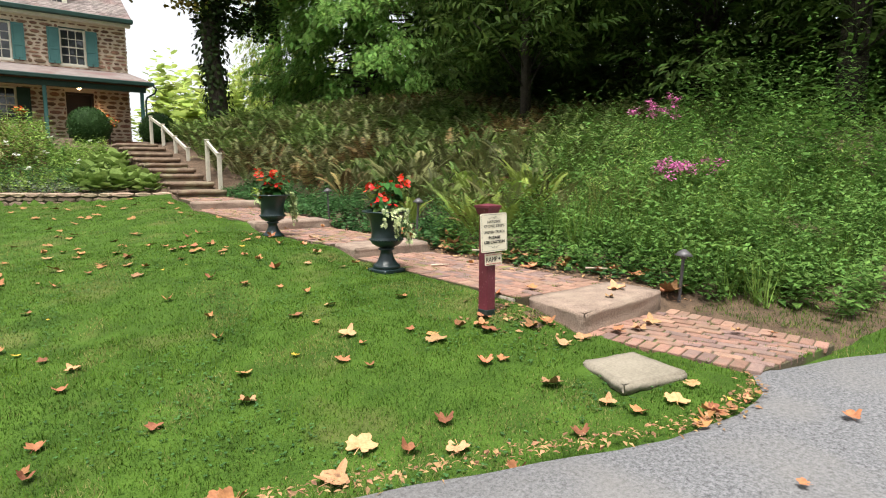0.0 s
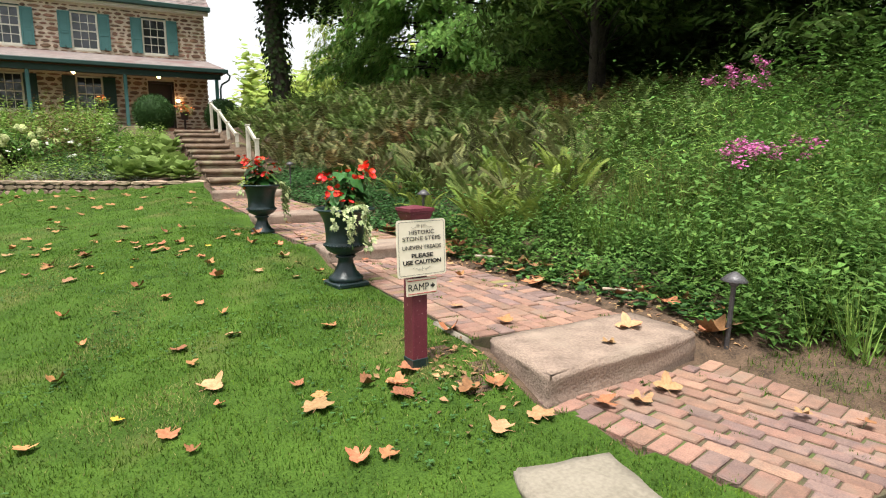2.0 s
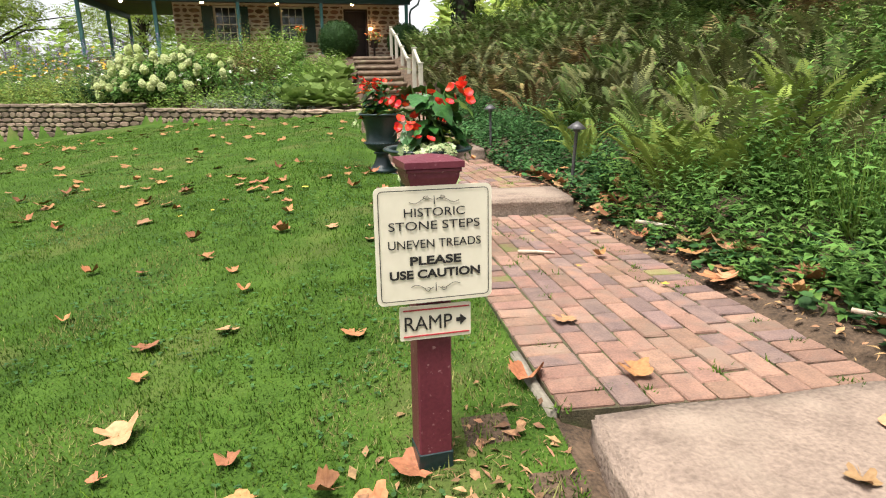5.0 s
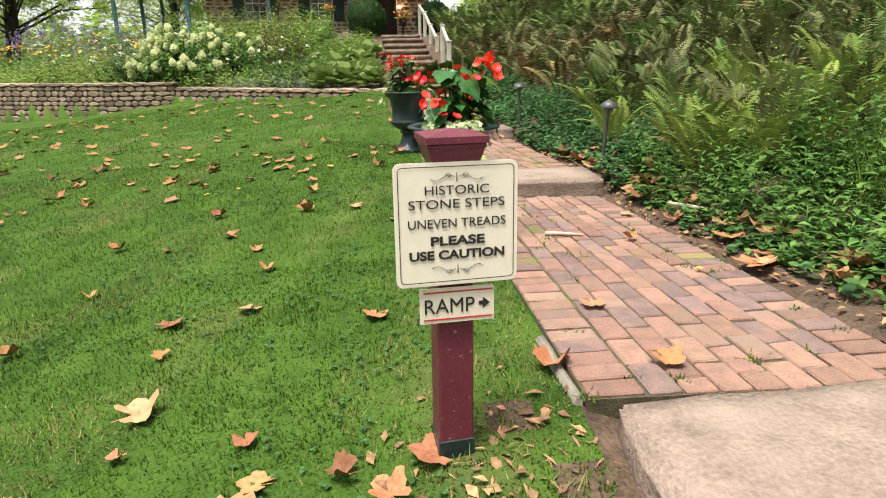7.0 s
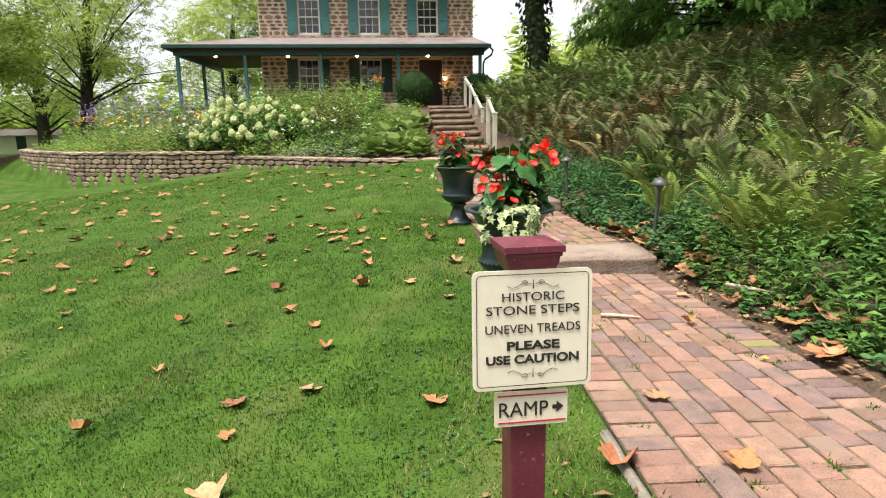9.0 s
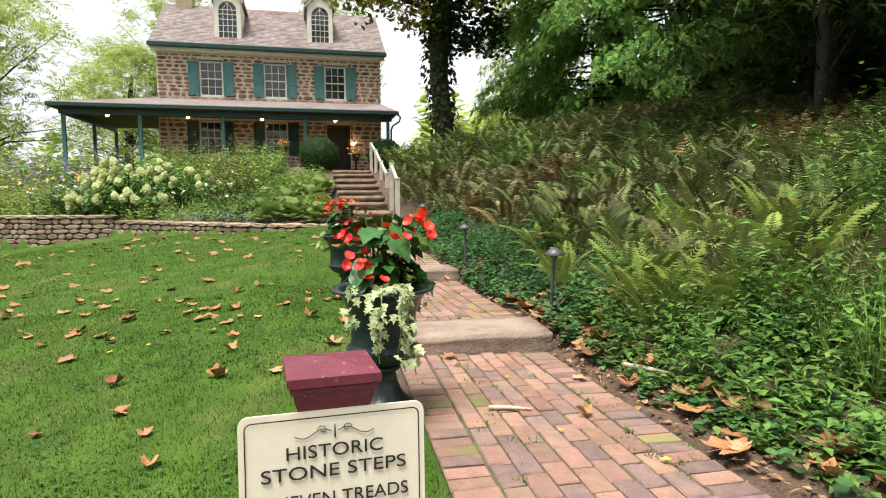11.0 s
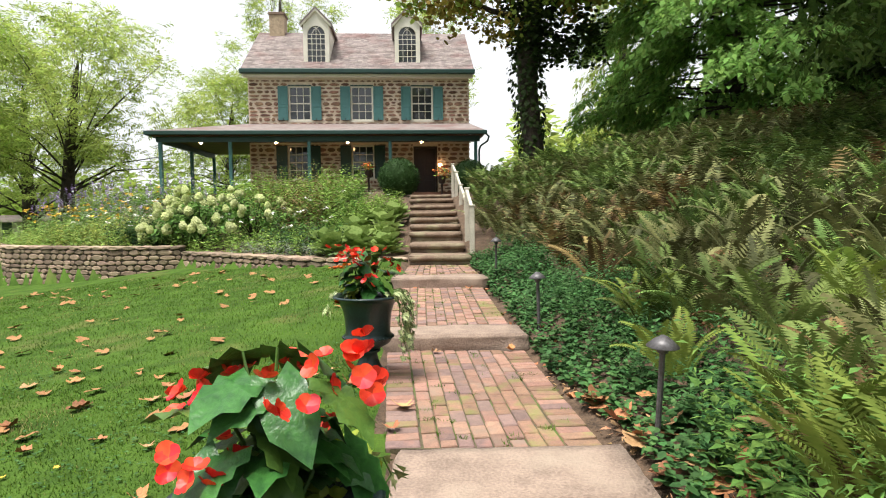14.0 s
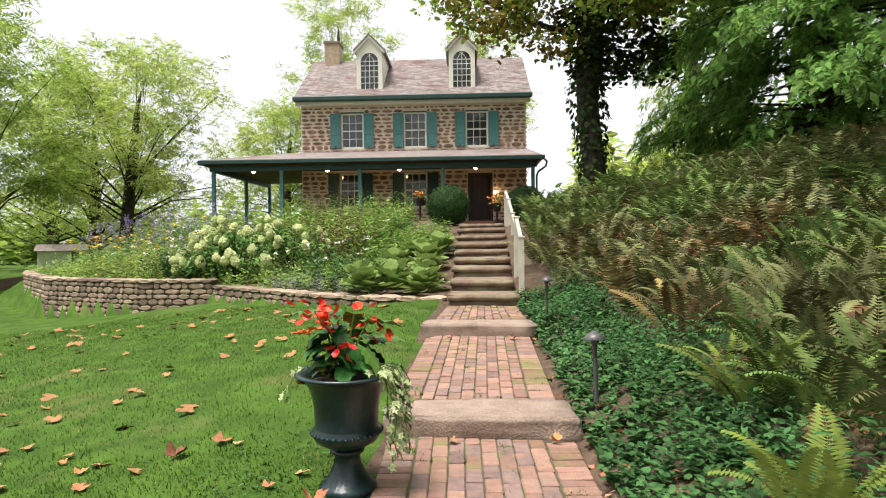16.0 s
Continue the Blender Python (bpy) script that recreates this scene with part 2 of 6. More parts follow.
def land(x, y):
    zp, xr, xl = lerp_table(PATH_Z, y), lerp_table(PATH_R, y), lerp_table(PATH_L, y)
    if x > xr:
        d = x - xr
        rise = 0.24 * min(d, 4) + 0.21 * max(0, min(d, 9) - 4) + 0.1 * max(0, min(d, 26) - 9)
        rise *= smooth01((y - 1.2) / 4.5) * (1 - 0.35 * smooth01((y - 18) / 8))
        return zp - 0.02 + rise * smooth01((d + 0.3) / 1.2) + 0.05 * noise.noise((x * 0.6, y * 0.6, 3))
    if x > xl + 0.12:
        return zp - 0.075
    g = lawn_z(x, y)
    near = smooth01(1 - (xl - x) / 0.9)
    g -= 0.05 * smooth01((3.3 - y) / 1.0)
    if y < 15.5:
        g = g + (zp - 0.016 - g) * near * 0.93
        road = smooth01((2.4 - y + 0.12 * (x - 3)) / 1.2)
        g = g + (0.045 - g) * road
    if x < 2.9 and y > wall_y(x) + 0.1:
        d = y - wall_y(x)
        top = 0.82 + (2.62 - 0.82) * smooth01((d - 0.2) / 11.5)
        side = smooth01((x + 22) / 9)
        g = g + (top - g) * side
        st = smooth01(1 - (xl - x) / 0.8)
        g = g + (min(zp - 0.04, top) - g) * st
    return g


def axis(lo, hi, fine_lo, fine_hi, step, grow=1.28):
    vals = list(np.arange(fine_lo, fine_hi + 1e-6, step))
    s, v = step, fine_lo
    while v > lo:
        s *= grow
        v -= s
        vals.insert(0, v)
    s, v = step, vals[-1]
    while v < hi:
        s *= grow
        v += s
        vals.append(v)
    return vals


def build_ground():
    xs, ys = axis(-900, 900, -9, 16, 0.16), axis(-300, 1500, -2, 28, 0.16)
    verts = [(x, y, land(x, y)) for y in ys for x in xs]
    w = len(xs)
    faces, mats = [], []
    for j in range(len(ys) - 1):
        for i in range(w - 1):
            a = j * w + i
            faces.append((a, a + 1, a + w + 1, a + w))
            x, y = (xs[i] + xs[i + 1]) / 2, (ys[j] + ys[j + 1]) / 2
            wob = 0.25 * noise.noise((x * 1.3, y * 1.3, 9))
            soil = (x > lerp_table(PATH_R, y) - 0.15 + wob and x < 40 and y > 2.9 + wob and y < 60) or (x < 2.9 and x > -16 and wall_y(x) + 0.1 < y < 31) or (lerp_table(PATH_L, y) < x)
            if y < 1.8:
                soil = False
            if ((x - 3.28) / 0.42) ** 2 + ((y - 3.62) / 0.5) ** 2 < 0.1 + 1.5 * noise.noise((x * 5, y * 5, 4)):
                soil = True
            mats.append(1 if soil else 0)
    me = mesh_of("ground", verts, faces, GRASS, True)
    me.materials.append(SOIL)
    me.polygons.foreach_set("material_index", mats)
    tagged(new("ground", me), "green lawn and dark planted soil sloping up to a house", "ground", kind="structure")


build_ground()

# ---- road ----
ROAD_EDGE = [(-40, 9.0), (-12, 4.6), (-4, 3.1), (-1, 2.5), (0.77, 2.14), (1.26, 2.02), (2.0, 1.82), (2.62, 1.62), (3.2, 1.58), (3.66, 1.66), (3.9, 1.86), (4.1, 1.92), (4.75, 1.8), (5.4, 1.6), (7, 1.5), (12, 1.3), (40, 0.9)]


def build_road():
    bm = bmesh.new()
    xs = list(np.arange(-40, 40.01, 0.12))
    rows = []
    for x in xs:
        e = lerp_table(ROAD_EDGE, x) + 0.02 * noise.noise((x * 3, 0, 0))
        col = []
        for k in range(9):
            y = e - 9 * (k / 8) ** 2
            col.append(bm.verts.new((x, y, max(0.045, land(x, y)) + 0.028 if k else land(x, y) - 0.01)))
        rows.append(col)
    for a, b in zip(rows, rows[1:]):
        for k in range(8):
            bm.faces.new((a[k], a[k + 1], b[k + 1], b[k]))
    tagged(part("road", bm, ASPHALT, None, "grey worn asphalt driveway with a ragged edge", True), category="road", kind="structure")


build_road()

# ---- path: slabs and steps ----
def slab(name, outline, z0, z1, seed, label, material=STONE, group="stone slabs of the path"):
    ob = part(name, rough_block(outline, z0, z1, seed), material, None, label, True)
    return tagged(ob, category="step", group=group)


slab("stone_slab", [(3.54, 3.07), (4.89, 3.26), (4.86, 3.88), (3.57, 3.79)], 0.07, 0.312, 1, "worn brownstone slab step with a hewn front")
slab("stone_slab", [(3.36, 6.93), (4.62, 7.06), (4.6, 7.66), (3.36, 7.6)], 0.2, 0.43, 2, "pinkish brownstone slab step across the brick path")
slab("stone_slab", [(2.99, 10.0), (4.39, 10.06), (4.3, 10.55), (2.98, 10.47)], 0.34, 0.567, 3, "rough brownstone slab step with a pitted front")
slab("stone_slab", [(2.7, 13.45), (4.2, 13.42), (4.12, 13.86), (2.76, 13.86)], 0.5, 0.752, 4, "mossy brownstone slab step below the stairs")
slab("flagstone", [(2.86, 2.12), (3.45, 2.03), (3.52, 2.55), (3.03, 2.6)], 0.04, 0.124, 5, "square pale flagstone set in the grass", FLAG, "")
STAIRS = [(15.5, 0.94, 2.81, 4.0), (16.3, 1.13, 2.77, 3.9), (17.2, 1.325, 2.7, 3.85), (18.0, 1.48, 2.66, 3.82), (18.8, 1.63, 2.6, 3.78), (19.6, 1.79, 2.55, 3.75), (20.5, 1.965, 2.47, 3.7), (21.4, 2.155, 2.4, 3.66), (22.4, 2.31, 2.36, 3.6)]
for i, (y, z, xl, xr) in enumerate(STAIRS):
    yb = STAIRS[i + 1][0] + 0.12 if i < 8 else 24.6
    st = slab("stone_step", [(xl, y), (xr, y + 0.03 * (-1) ** i), (xr - 0.04, yb), (xl - 0.02, yb)], z - 0.11, z, 10 + i, "old brown stone stair tread with uneven edges", STEP, "stone stairs to the house")
    part("riser", rough_block([(xl + 0.02, y + 0.05), (xr - 0.02, y + 0.05), (xr - 0.05, yb - 0.02), (xl, yb - 0.02)], z - 0.34, z - 0.105, 30 + i, 3), STEP, st, smooth=True)

# ---- house ----
HOUSE = pose(-1.1, 34.5, 0, 0, 0, 5)
UL, UR, FLOOR, EAVE = -5.36, 5.57, 2.75, 8.55


def window_unit(house, name, u0, u1, z0, z1, rows, cols, y=0.0, frame_mat=None, arch=False, label=""):
    """A sash window: frame, muntins, sill and one pane for each light."""
    frame_mat = frame_mat or CREAM
    w = root(name, Matrix(), label or "white six-over-six sash window in a stone wall", "")
    w.parent = house
    f = 0.075
    bm = box(u0 - f, y - 0.03, z0 - f, u0, y + 0.09, z1 + f)
    box(u1, y - 0.03, z0 - f, u1 + f, y + 0.09, z1 + f, bm=bm)
    box(u0, y - 0.03, z1, u1, y + 0.09, z1 + f, bm=bm)
    box(u0, y - 0.03, z0 - f, u1, y + 0.09, z0, bm=bm)
    part("window_frame", bm, frame_mat, w)
    part("window_sill", box(u0 - 0.12, y - 0.09, z0 - f - 0.06, u1 + 0.12, y + 0.08, z0 - f), frame_mat, w)
    mid = (z0 + z1) / 2
    bm = box(u0, y + 0.0, mid - 0.03, u1, y + 0.06, mid + 0.03)
    for k in range(1, cols):
        c = u0 + (u1 - u0) * k / cols
        box(c - 0.014, y + 0.01, z0, c + 0.014, y + 0.05, z1, bm=bm)
    for k in range(1, rows):
        c = z0 + (z1 - z0) * k / rows
        if abs(c - mid) > 0.05:
            box(u0, y + 0.012, c - 0.014, u1, y + 0.048, c + 0.014, bm=bm)
    part("muntins", bm, frame_mat, w)
    pane = None
    for r in range(rows):
        for c in range(cols):
            a, b = u0 + (u1 - u0) * c / cols, z0 + (z1 - z0) * r / rows
            if pane is None:
                pane = part("pane", box(0, 0.04, 0, (u1 - u0) / cols, 0.05, (z1 - z0) / rows), GLASS, w)
                q = pane
            else:
                q = new("pane", pane.data)
                q.parent = w
            q.location = (a, y, b)
            q.rotation_euler = (radians(random.uniform(-0.6, 0.6)), 0, radians(random.uniform(-0.6, 0.6)))
    return w


def shutter(house, u0, u1, z0, z1, material):
    s = root("shutter", Matrix(), "teal panelled wooden shutter folded back on the wall" if material is TEAL else "dark green louvred shutter under the porch", "", "")
    s.parent = house
    bm = box(u0, -0.1, z0, u0 + 0.07, -0.055, z1)
    box(u1 - 0.07, -0.1, z0, u1, -0.055, z1, bm=bm)
    zm = z0 + (z1 - z0) * 0.42
    for a, b in ((z0, z0 + 0.1), (zm - 0.05, zm + 0.05), (z1 - 0.09, z1)):
        box(u0 + 0.07, -0.1, a, u1 - 0.07, -0.055, b, bm=bm)
    part("shutter_frame", bm, material, s)
    for a, b in ((z0 + 0.1, zm - 0.05), (zm + 0.05, z1 - 0.09)):
        part("panel", box(u0 + 0.07, -0.085, a, u1 - 0.07, -0.062, b, 0.012), material, s)
    part("shutter_dog", box((u0 + u1) / 2 - 0.015, -0.125, z0 - 0.03, (u0 + u1) / 2 + 0.015, -0.06, z0 + 0.1, 0.006), DOORM, s)
    return s


def rubble_face(u0, u1, z0, z1, holes, rng, course=0.2, width=0.42):
    """Places and sizes of irregular coursed stones on a wall face that miss the openings."""
    got, z = [], z0
    while z < z1 - 0.06:
        h = min(course * rng.uniform(0.65, 1.3), z1 - z)
        u = u0
        while u < u1 - 0.08:
            w = min(width * rng.uniform(0.45, 1.45), u1 - u)
            if u1 - u - w < 0.14:
                w = u1 - u
            spans = [(u, u + w)]
            for a, b, c, d in holes:
                if z + h > c and z < d:
                    spans = [s for p, q in spans for s in ((p, min(q, a)), (max(p, b), q)) if s[1] - s[0] > 0.07]
            for p, q in spans:
                if h > 0.22 and rng.random() < 0.3 and q - p < 0.4:
                    k = h * rng.uniform(0.4, 0.6)
                    got += [(p, q, z, z + k), (p, q, z + k, z + h)]
                else:
                    got.append((p, q, z, z + h))
            u += w
        z += h
    return got


def stone_verts(p, q, c, d, rng, gap=0.035, proud=0.04, jag=0.84):
    """A bulging stone with an uneven outline, its back in the mortar; y points out of the wall."""
    hw, hh = (q - p) / 2 - gap, (d - c) / 2 - gap
    if hw < 0.02 or hh < 0.02:
        hw, hh = max(hw, 0.02), max(hh, 0.02)
    ring = []
    for i in range(8):
        a = 2 * math.pi * (i + 0.5) / 8
        s = rng.uniform(jag, 1.04)
        ca, sa = math.cos(a), math.sin(a)
        k = 1 / max(abs(ca), abs(sa)) ** 1.0
        ring.append((hw * ca * k * s, hh * sa * k * s))
    v = [(x, 0.03, z) for x, z in ring] + [(x * 0.94, -proud * 0.6, z * 0.94) for x, z in ring] + [(x * 0.78, -proud * rng.uniform(0.8, 1.15), z * 0.74) for x, z in ring]
    f = [(i, (i + 1) % 8, 8 + (i + 1) % 8, 8 + i) for i in range(8)] + [(8 + i, 8 + (i + 1) % 8, 16 + (i + 1) % 8, 16 + i) for i in range(8)] + [tuple(range(16, 24))]
    return v, f


def build_house():
    h = root("house", HOUSE, "two-storey rubble stone farmhouse with a wide porch", "house")
    ups = [(-3.33, -2.37), (-0.27, 0.69), (2.74, 3.68)]
    lows = [(-3.43, -2.5), (-0.28, 0.7)]
    door = (2.85, 3.85, FLOOR, 5.05)
    holes = [(a - 0.09, b + 0.09, 6.4, 8.2) for a, b in ups] + [(a - 0.09, b + 0.09, 3.5, 5.25) for a, b in lows] + [(door[0] - 0.1, door[1] + 0.1, 2.0, door[3] + 0.1)]
    # front wall with real openings, then the other three
    cuts_u = sorted({UL, UR, *[v for q in holes for v in q[:2]]})
    cuts_z = sorted({1.8, EAVE, *[v for q in holes for v in q[2:] if v > 2.0]})
    for a, b in zip(cuts_u, cuts_u[1:]):
        run = None
        for c, d in zip(cuts_z, cuts_z[1:]):
            um, zm = (a + b) / 2, (c + d) / 2
            solid = not any(p < um < q and r < zm < s for p, q, r, s in holes)
            if solid:
                run = (run[0], d) if run else (c, d)
            if run and (not solid or d == cuts_z[-1]):
                part("wall", box(a, 0, run[0], b, 0.45, run[1]), MORTAR, h)
                run = None
    part("wall", box(UL, 0.45, 1.8, UL + 0.45, 7.7, EAVE), MORTAR, h)
    part("wall", box(UR - 0.45, 0.45, 1.8, UR, 7.7, EAVE), MORTAR, h)
    part("wall", box(UL + 0.45, 7.25, 1.8, UR - 0.45, 7.7, EAVE), MORTAR, h)
    part("inner_floor", box(UL + 0.45, 0.45, 5.7, UR - 0.45, 7.25, 5.9), DOORM, h)
    part("inner_floor", box(UL + 0.45, 0.45, 2.6, UR - 0.45, 7.25, FLOOR), DOORM, h)
    # gables
    for u in (UL, UR - 0.4):
        bm = bmesh.new()
        a = [bm.verts.new((u, y, z)) for y, z in ((0, EAVE), (7.7, EAVE), (3.85, 11.72))]
        b = [bm.verts.new((u + 0.4, y, z)) for y, z in ((0, EAVE), (7.7, EAVE), (3.85, 11.72))]
        bm.faces.new(a[::-1]), bm.faces.new(b)
        for i in range(3):
            bm.faces.new((a[i], a[(i + 1) % 3], b[(i + 1) % 3], b[i]))
        part("gable", bm, MORTAR, h)
    # roof: deck, shingles in courses
    y0, z0, y1, z1 = -0.42, 8.86, 3.85, 11.86
    for s in (0, 1):
        bm = bmesh.new()
        f = (lambda y: y) if not s else (lambda y: 7.7 - y)
        v = [bm.verts.new((u, f(y), z + dz)) for dz in (-0.08, 0) for u, y, z in ((UL - 0.25, y0, z0), (UR + 0.25, y0, z0), (UR + 0.25, y1, z1), (UL - 0.25, y1, z1))]
        for q in ((0, 1, 2, 3), (7, 6, 5, 4), (0, 4, 5, 1), (1, 5, 6, 2), (2, 6, 7, 3), (3, 7, 4, 0)):
            bm.faces.new([v[i] for i in q])
        bmesh.ops.recalc_face_normals(bm, faces=bm.faces[:])
        part("roof", bm, SHINGLE, h, "weathered grey-brown shingle roof")
    rng = random.Random(4)
    vs, fs = [], []
    n = 30
    for r in range(n):
        ya, za = y0 + (y1 - y0) * r / n, z0 + (z1 - z0) * r / n
        yb, zb = y0 + (y1 - y0) * (r + 1.15) / n, z0 + (z1 - z0) * (r + 1.15) / n
        u = UL - 0.25
        while u < UR + 0.25:
            w = rng.uniform(0.12, 0.3)
            e = min(u + w, UR + 0.25)
            k = len(vs)
            t = rng.uniform(0.022, 0.04)
            vs += [(u, ya, za + t), (e - 0.008, ya, za + t), (e - 0.008, yb, zb + 0.012), (u, yb, zb + 0.012), (u, ya, za), (e - 0.008, ya, za)]
            fs += [(k, k + 1, k + 2, k + 3), (k + 4, k + 5, k + 1, k)]
            u = e
    ob = new("shingles", mesh_of("shingles", vs, fs, SHINGLE))
    ob.parent = h
    tagged(ob, kind="stuff")
    # cornice and gutter
    part("cornice", box(UL - 0.2, -0.3, EAVE - 0.02, UR + 0.2, 0.0, EAVE + 0.14), CREAM, h)
    part("gutter", box(UL - 0.28, -0.56, EAVE + 0.12, UR + 0.28, -0.3, EAVE + 0.34, 0.03), DGREEN, h, "dark green gutter")
    # chimney
    ch = part("chimney", box(-4.95, 3.4, 11.2, -4.15, 4.3, 12.7), WALLST, h)
    part("cap", box(-5.0, 3.35, 12.7, -4.1, 4.35, 12.85, 0.02), WALLST, ch)
    # dormers
    for u in (-2.02, 2.52):
        d = root("dormer", Matrix(), "cream wooden dormer with an arched window", "")
        d.parent = h
        yf, zb, zs, zp = 0.3, 9.25, 11.35, 12.0
        bm = bmesh.new()
        arch = [(0.43 * math.cos(a), zb + 1.5 + 0.43 * math.sin(a)) for a in [math.pi * k / 14 for k in range(15)]]
        inner = [(0.43, zb + 0.14)] + arch + [(-0.43, zb + 0.14)]
        for y in (yf, yf + 0.1):
            for sgn in (1, -1):
                ps = [(p[0] * sgn, p[1]) for p in [(0.0, zb), (0.64, zb), (0.64, zs), (0.0, zp)]]
                qs = [(p[0] * sgn, p[1]) for p in [(0.0, zb + 0.14)] + [(0.43, zb + 0.14)] + arch[:8]]
                loop = [ps[0], ps[1], ps[2], ps[3]] + qs[::-1]
                bm.faces.new([bm.verts.new((u + a, y, z)) for a, z in loop])
        for a, b in zip(inner, inner[1:] + inner[:1]):
            bm.faces.new([bm.verts.new((u + p[0], y, p[1])) for p, y in ((a, yf), (b, yf), (b, yf + 0.1), (a, yf + 0.1))])
        bmesh.ops.recalc_face_normals(bm, faces=bm.faces[:])
        part("front", bm, CREAM, d)
        for sx in (-1, 1):
            bm = bmesh.new()
            x0, x1 = u + sx * 0.64, u + sx * 0.56
            a = [bm.verts.new((x0, y, z)) for y, z in ((yf + 0.1, zb), (yf + 0.1, zs), (3.3, zs))]
            b = [bm.verts.new((x1, y, z)) for y, z in ((yf + 0.1, zb), (yf + 0.1, zs), (3.3, zs))]
            bm.faces.new(a), bm.faces.new(b[::-1])
            for i in range(3):
                bm.faces.new((a[i], a[(i + 1) % 3], b[(i + 1) % 3], b[i]))
            bmesh.ops.recalc_face_normals(bm, faces=bm.faces[:])
            part("cheek", bm, CREAM, d)
            bm = bmesh.new()
            v = [bm.verts.new(p) for p in ((u, yf - 0.14, zp + 0.1), (u + sx * 0.8, yf - 0.14, zs - 0.06), (u + sx * 0.8, 3.4, zs - 0.06), (u, 4.2, zp + 0.1), (u, yf - 0.14, zp), (u + sx * 0.76, yf - 0.14, zs - 0.14), (u + sx * 0.76, 3.4, zs - 0.14), (u, 4.2, zp))]
            for q in ((0, 1, 2, 3), (7, 6, 5, 4), (0, 4, 5, 1), (1, 5, 6, 2)):
                bm.faces.new([v[i] for i in q])
            bmesh.ops.recalc_face_normals(bm, faces=bm.faces[:])
            part("dormer_roof", bm, SHINGLE, d)
            bm = bmesh.new()
            v = [bm.verts.new(p) for p in ((u, yf - 0.12, zp + 0.06), (u + sx * 0.76, yf - 0.12, zs - 0.1), (u + sx * 0.76, yf - 0.12, zs - 0.24), (u, yf - 0.12, zp - 0.1), (u, yf, zp + 0.06), (u + sx * 0.76, yf, zs - 0.1), (u + sx * 0.76, yf, zs - 0.24), (u, yf, zp - 0.1))]
            for q in ((0, 1, 2, 3), (7, 6, 5, 4), (0, 4, 5, 1), (1, 5, 6, 2), (2, 6, 7, 3)):
                bm.faces.new([v[i] for i in q])
            bmesh.ops.recalc_face_normals(bm, faces=bm.faces[:])
            part("rake_board", bm, CREAM, d)
        bm = bmesh.new()
        ring = [(0.43, zb + 0.14)] + arch + [(-0.43, zb + 0.14)]
        bm.faces.new([bm.verts.new((u + a, yf + 0.07, z)) for a, z in ring])
        part("pane", bm, GLASS, d)
        bm = box(u - 0.012, yf + 0.02, zb + 0.14, u + 0.012, yf + 0.06, zb + 1.9)
        for k in (-0.22, 0.22):
            box(u + k - 0.012, yf + 0.02, zb + 0.14, u + k + 0.012, yf + 0.06, zb + 1.55, bm=bm)
        for z in (0.45, 0.75, 1.05, 1.3, 1.52):
            box(u - 0.43, yf + 0.022, zb + z - 0.012, u + 0.43, yf + 0.058, zb + z + 0.012, bm=bm)
        for sgn in (-1, 1):
            tube([(u + sgn * 0.22, yf + 0.04, zb + 1.55), (u + sgn * 0.1, yf + 0.04, zb + 1.74), (u - sgn * 0.12, yf + 0.04, zb + 1.88)], [0.012] * 3, 5, bm)
        part("muntins", bm, CREAM, d)
        part("sill", box(u - 0.68, yf - 0.1, zb - 0.08, u + 0.68, yf + 0.1, zb + 0.02, 0.01), CREAM, d)
    # windows, shutters, door
    for i, (a, b) in enumerate(ups):
        window_unit(h, "window_%d" % (i + 1), a, b, 6.52, 8.08, 4, 3, 0.08)
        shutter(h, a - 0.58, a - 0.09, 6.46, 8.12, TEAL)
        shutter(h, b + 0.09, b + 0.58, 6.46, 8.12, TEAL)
        part("lintel", box(a - 0.09, -0.04, 8.16, b + 0.09, 0.2, 8.2), DGREEN, h)
    for i, (a, b) in enumerate(lows):
        window_unit(h, "window_%d" % (i + 4), a, b, 3.62, 5.15, 4, 3, 0.08)
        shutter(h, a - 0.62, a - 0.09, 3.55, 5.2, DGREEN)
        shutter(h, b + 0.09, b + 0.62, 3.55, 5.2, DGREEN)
    dr = root("door_1", Matrix(), "dark brown panelled front door under the porch", "")
    dr.parent = h
    part("door_leaf", box(door[0], 0.2, FLOOR, door[1], 0.26, door[3]), DOORM, dr)
    for a in (0.12, 0.55):
        for c in (0.15, 0.95, 1.6):
            part("panel", box(door[0] + a, 0.18, FLOOR + c, door[0] + a + 0.33, 0.2, FLOOR + c + 0.55, 0.008), DOORM, dr)
    bm = box(door[0] - 0.1, -0.02, FLOOR, door[0], 0.3, door[3] + 0.1)
    box(door[1], -0.02, FLOOR, door[1] + 0.1, 0.3, door[3] + 0.1, bm=bm)
    box(door[0], -0.02, door[3], door[1], 0.3, door[3] + 0.1, bm=bm)
    part("door_frame", bm, DOORM, dr)
    return h, holes


house, HOLES = build_house()


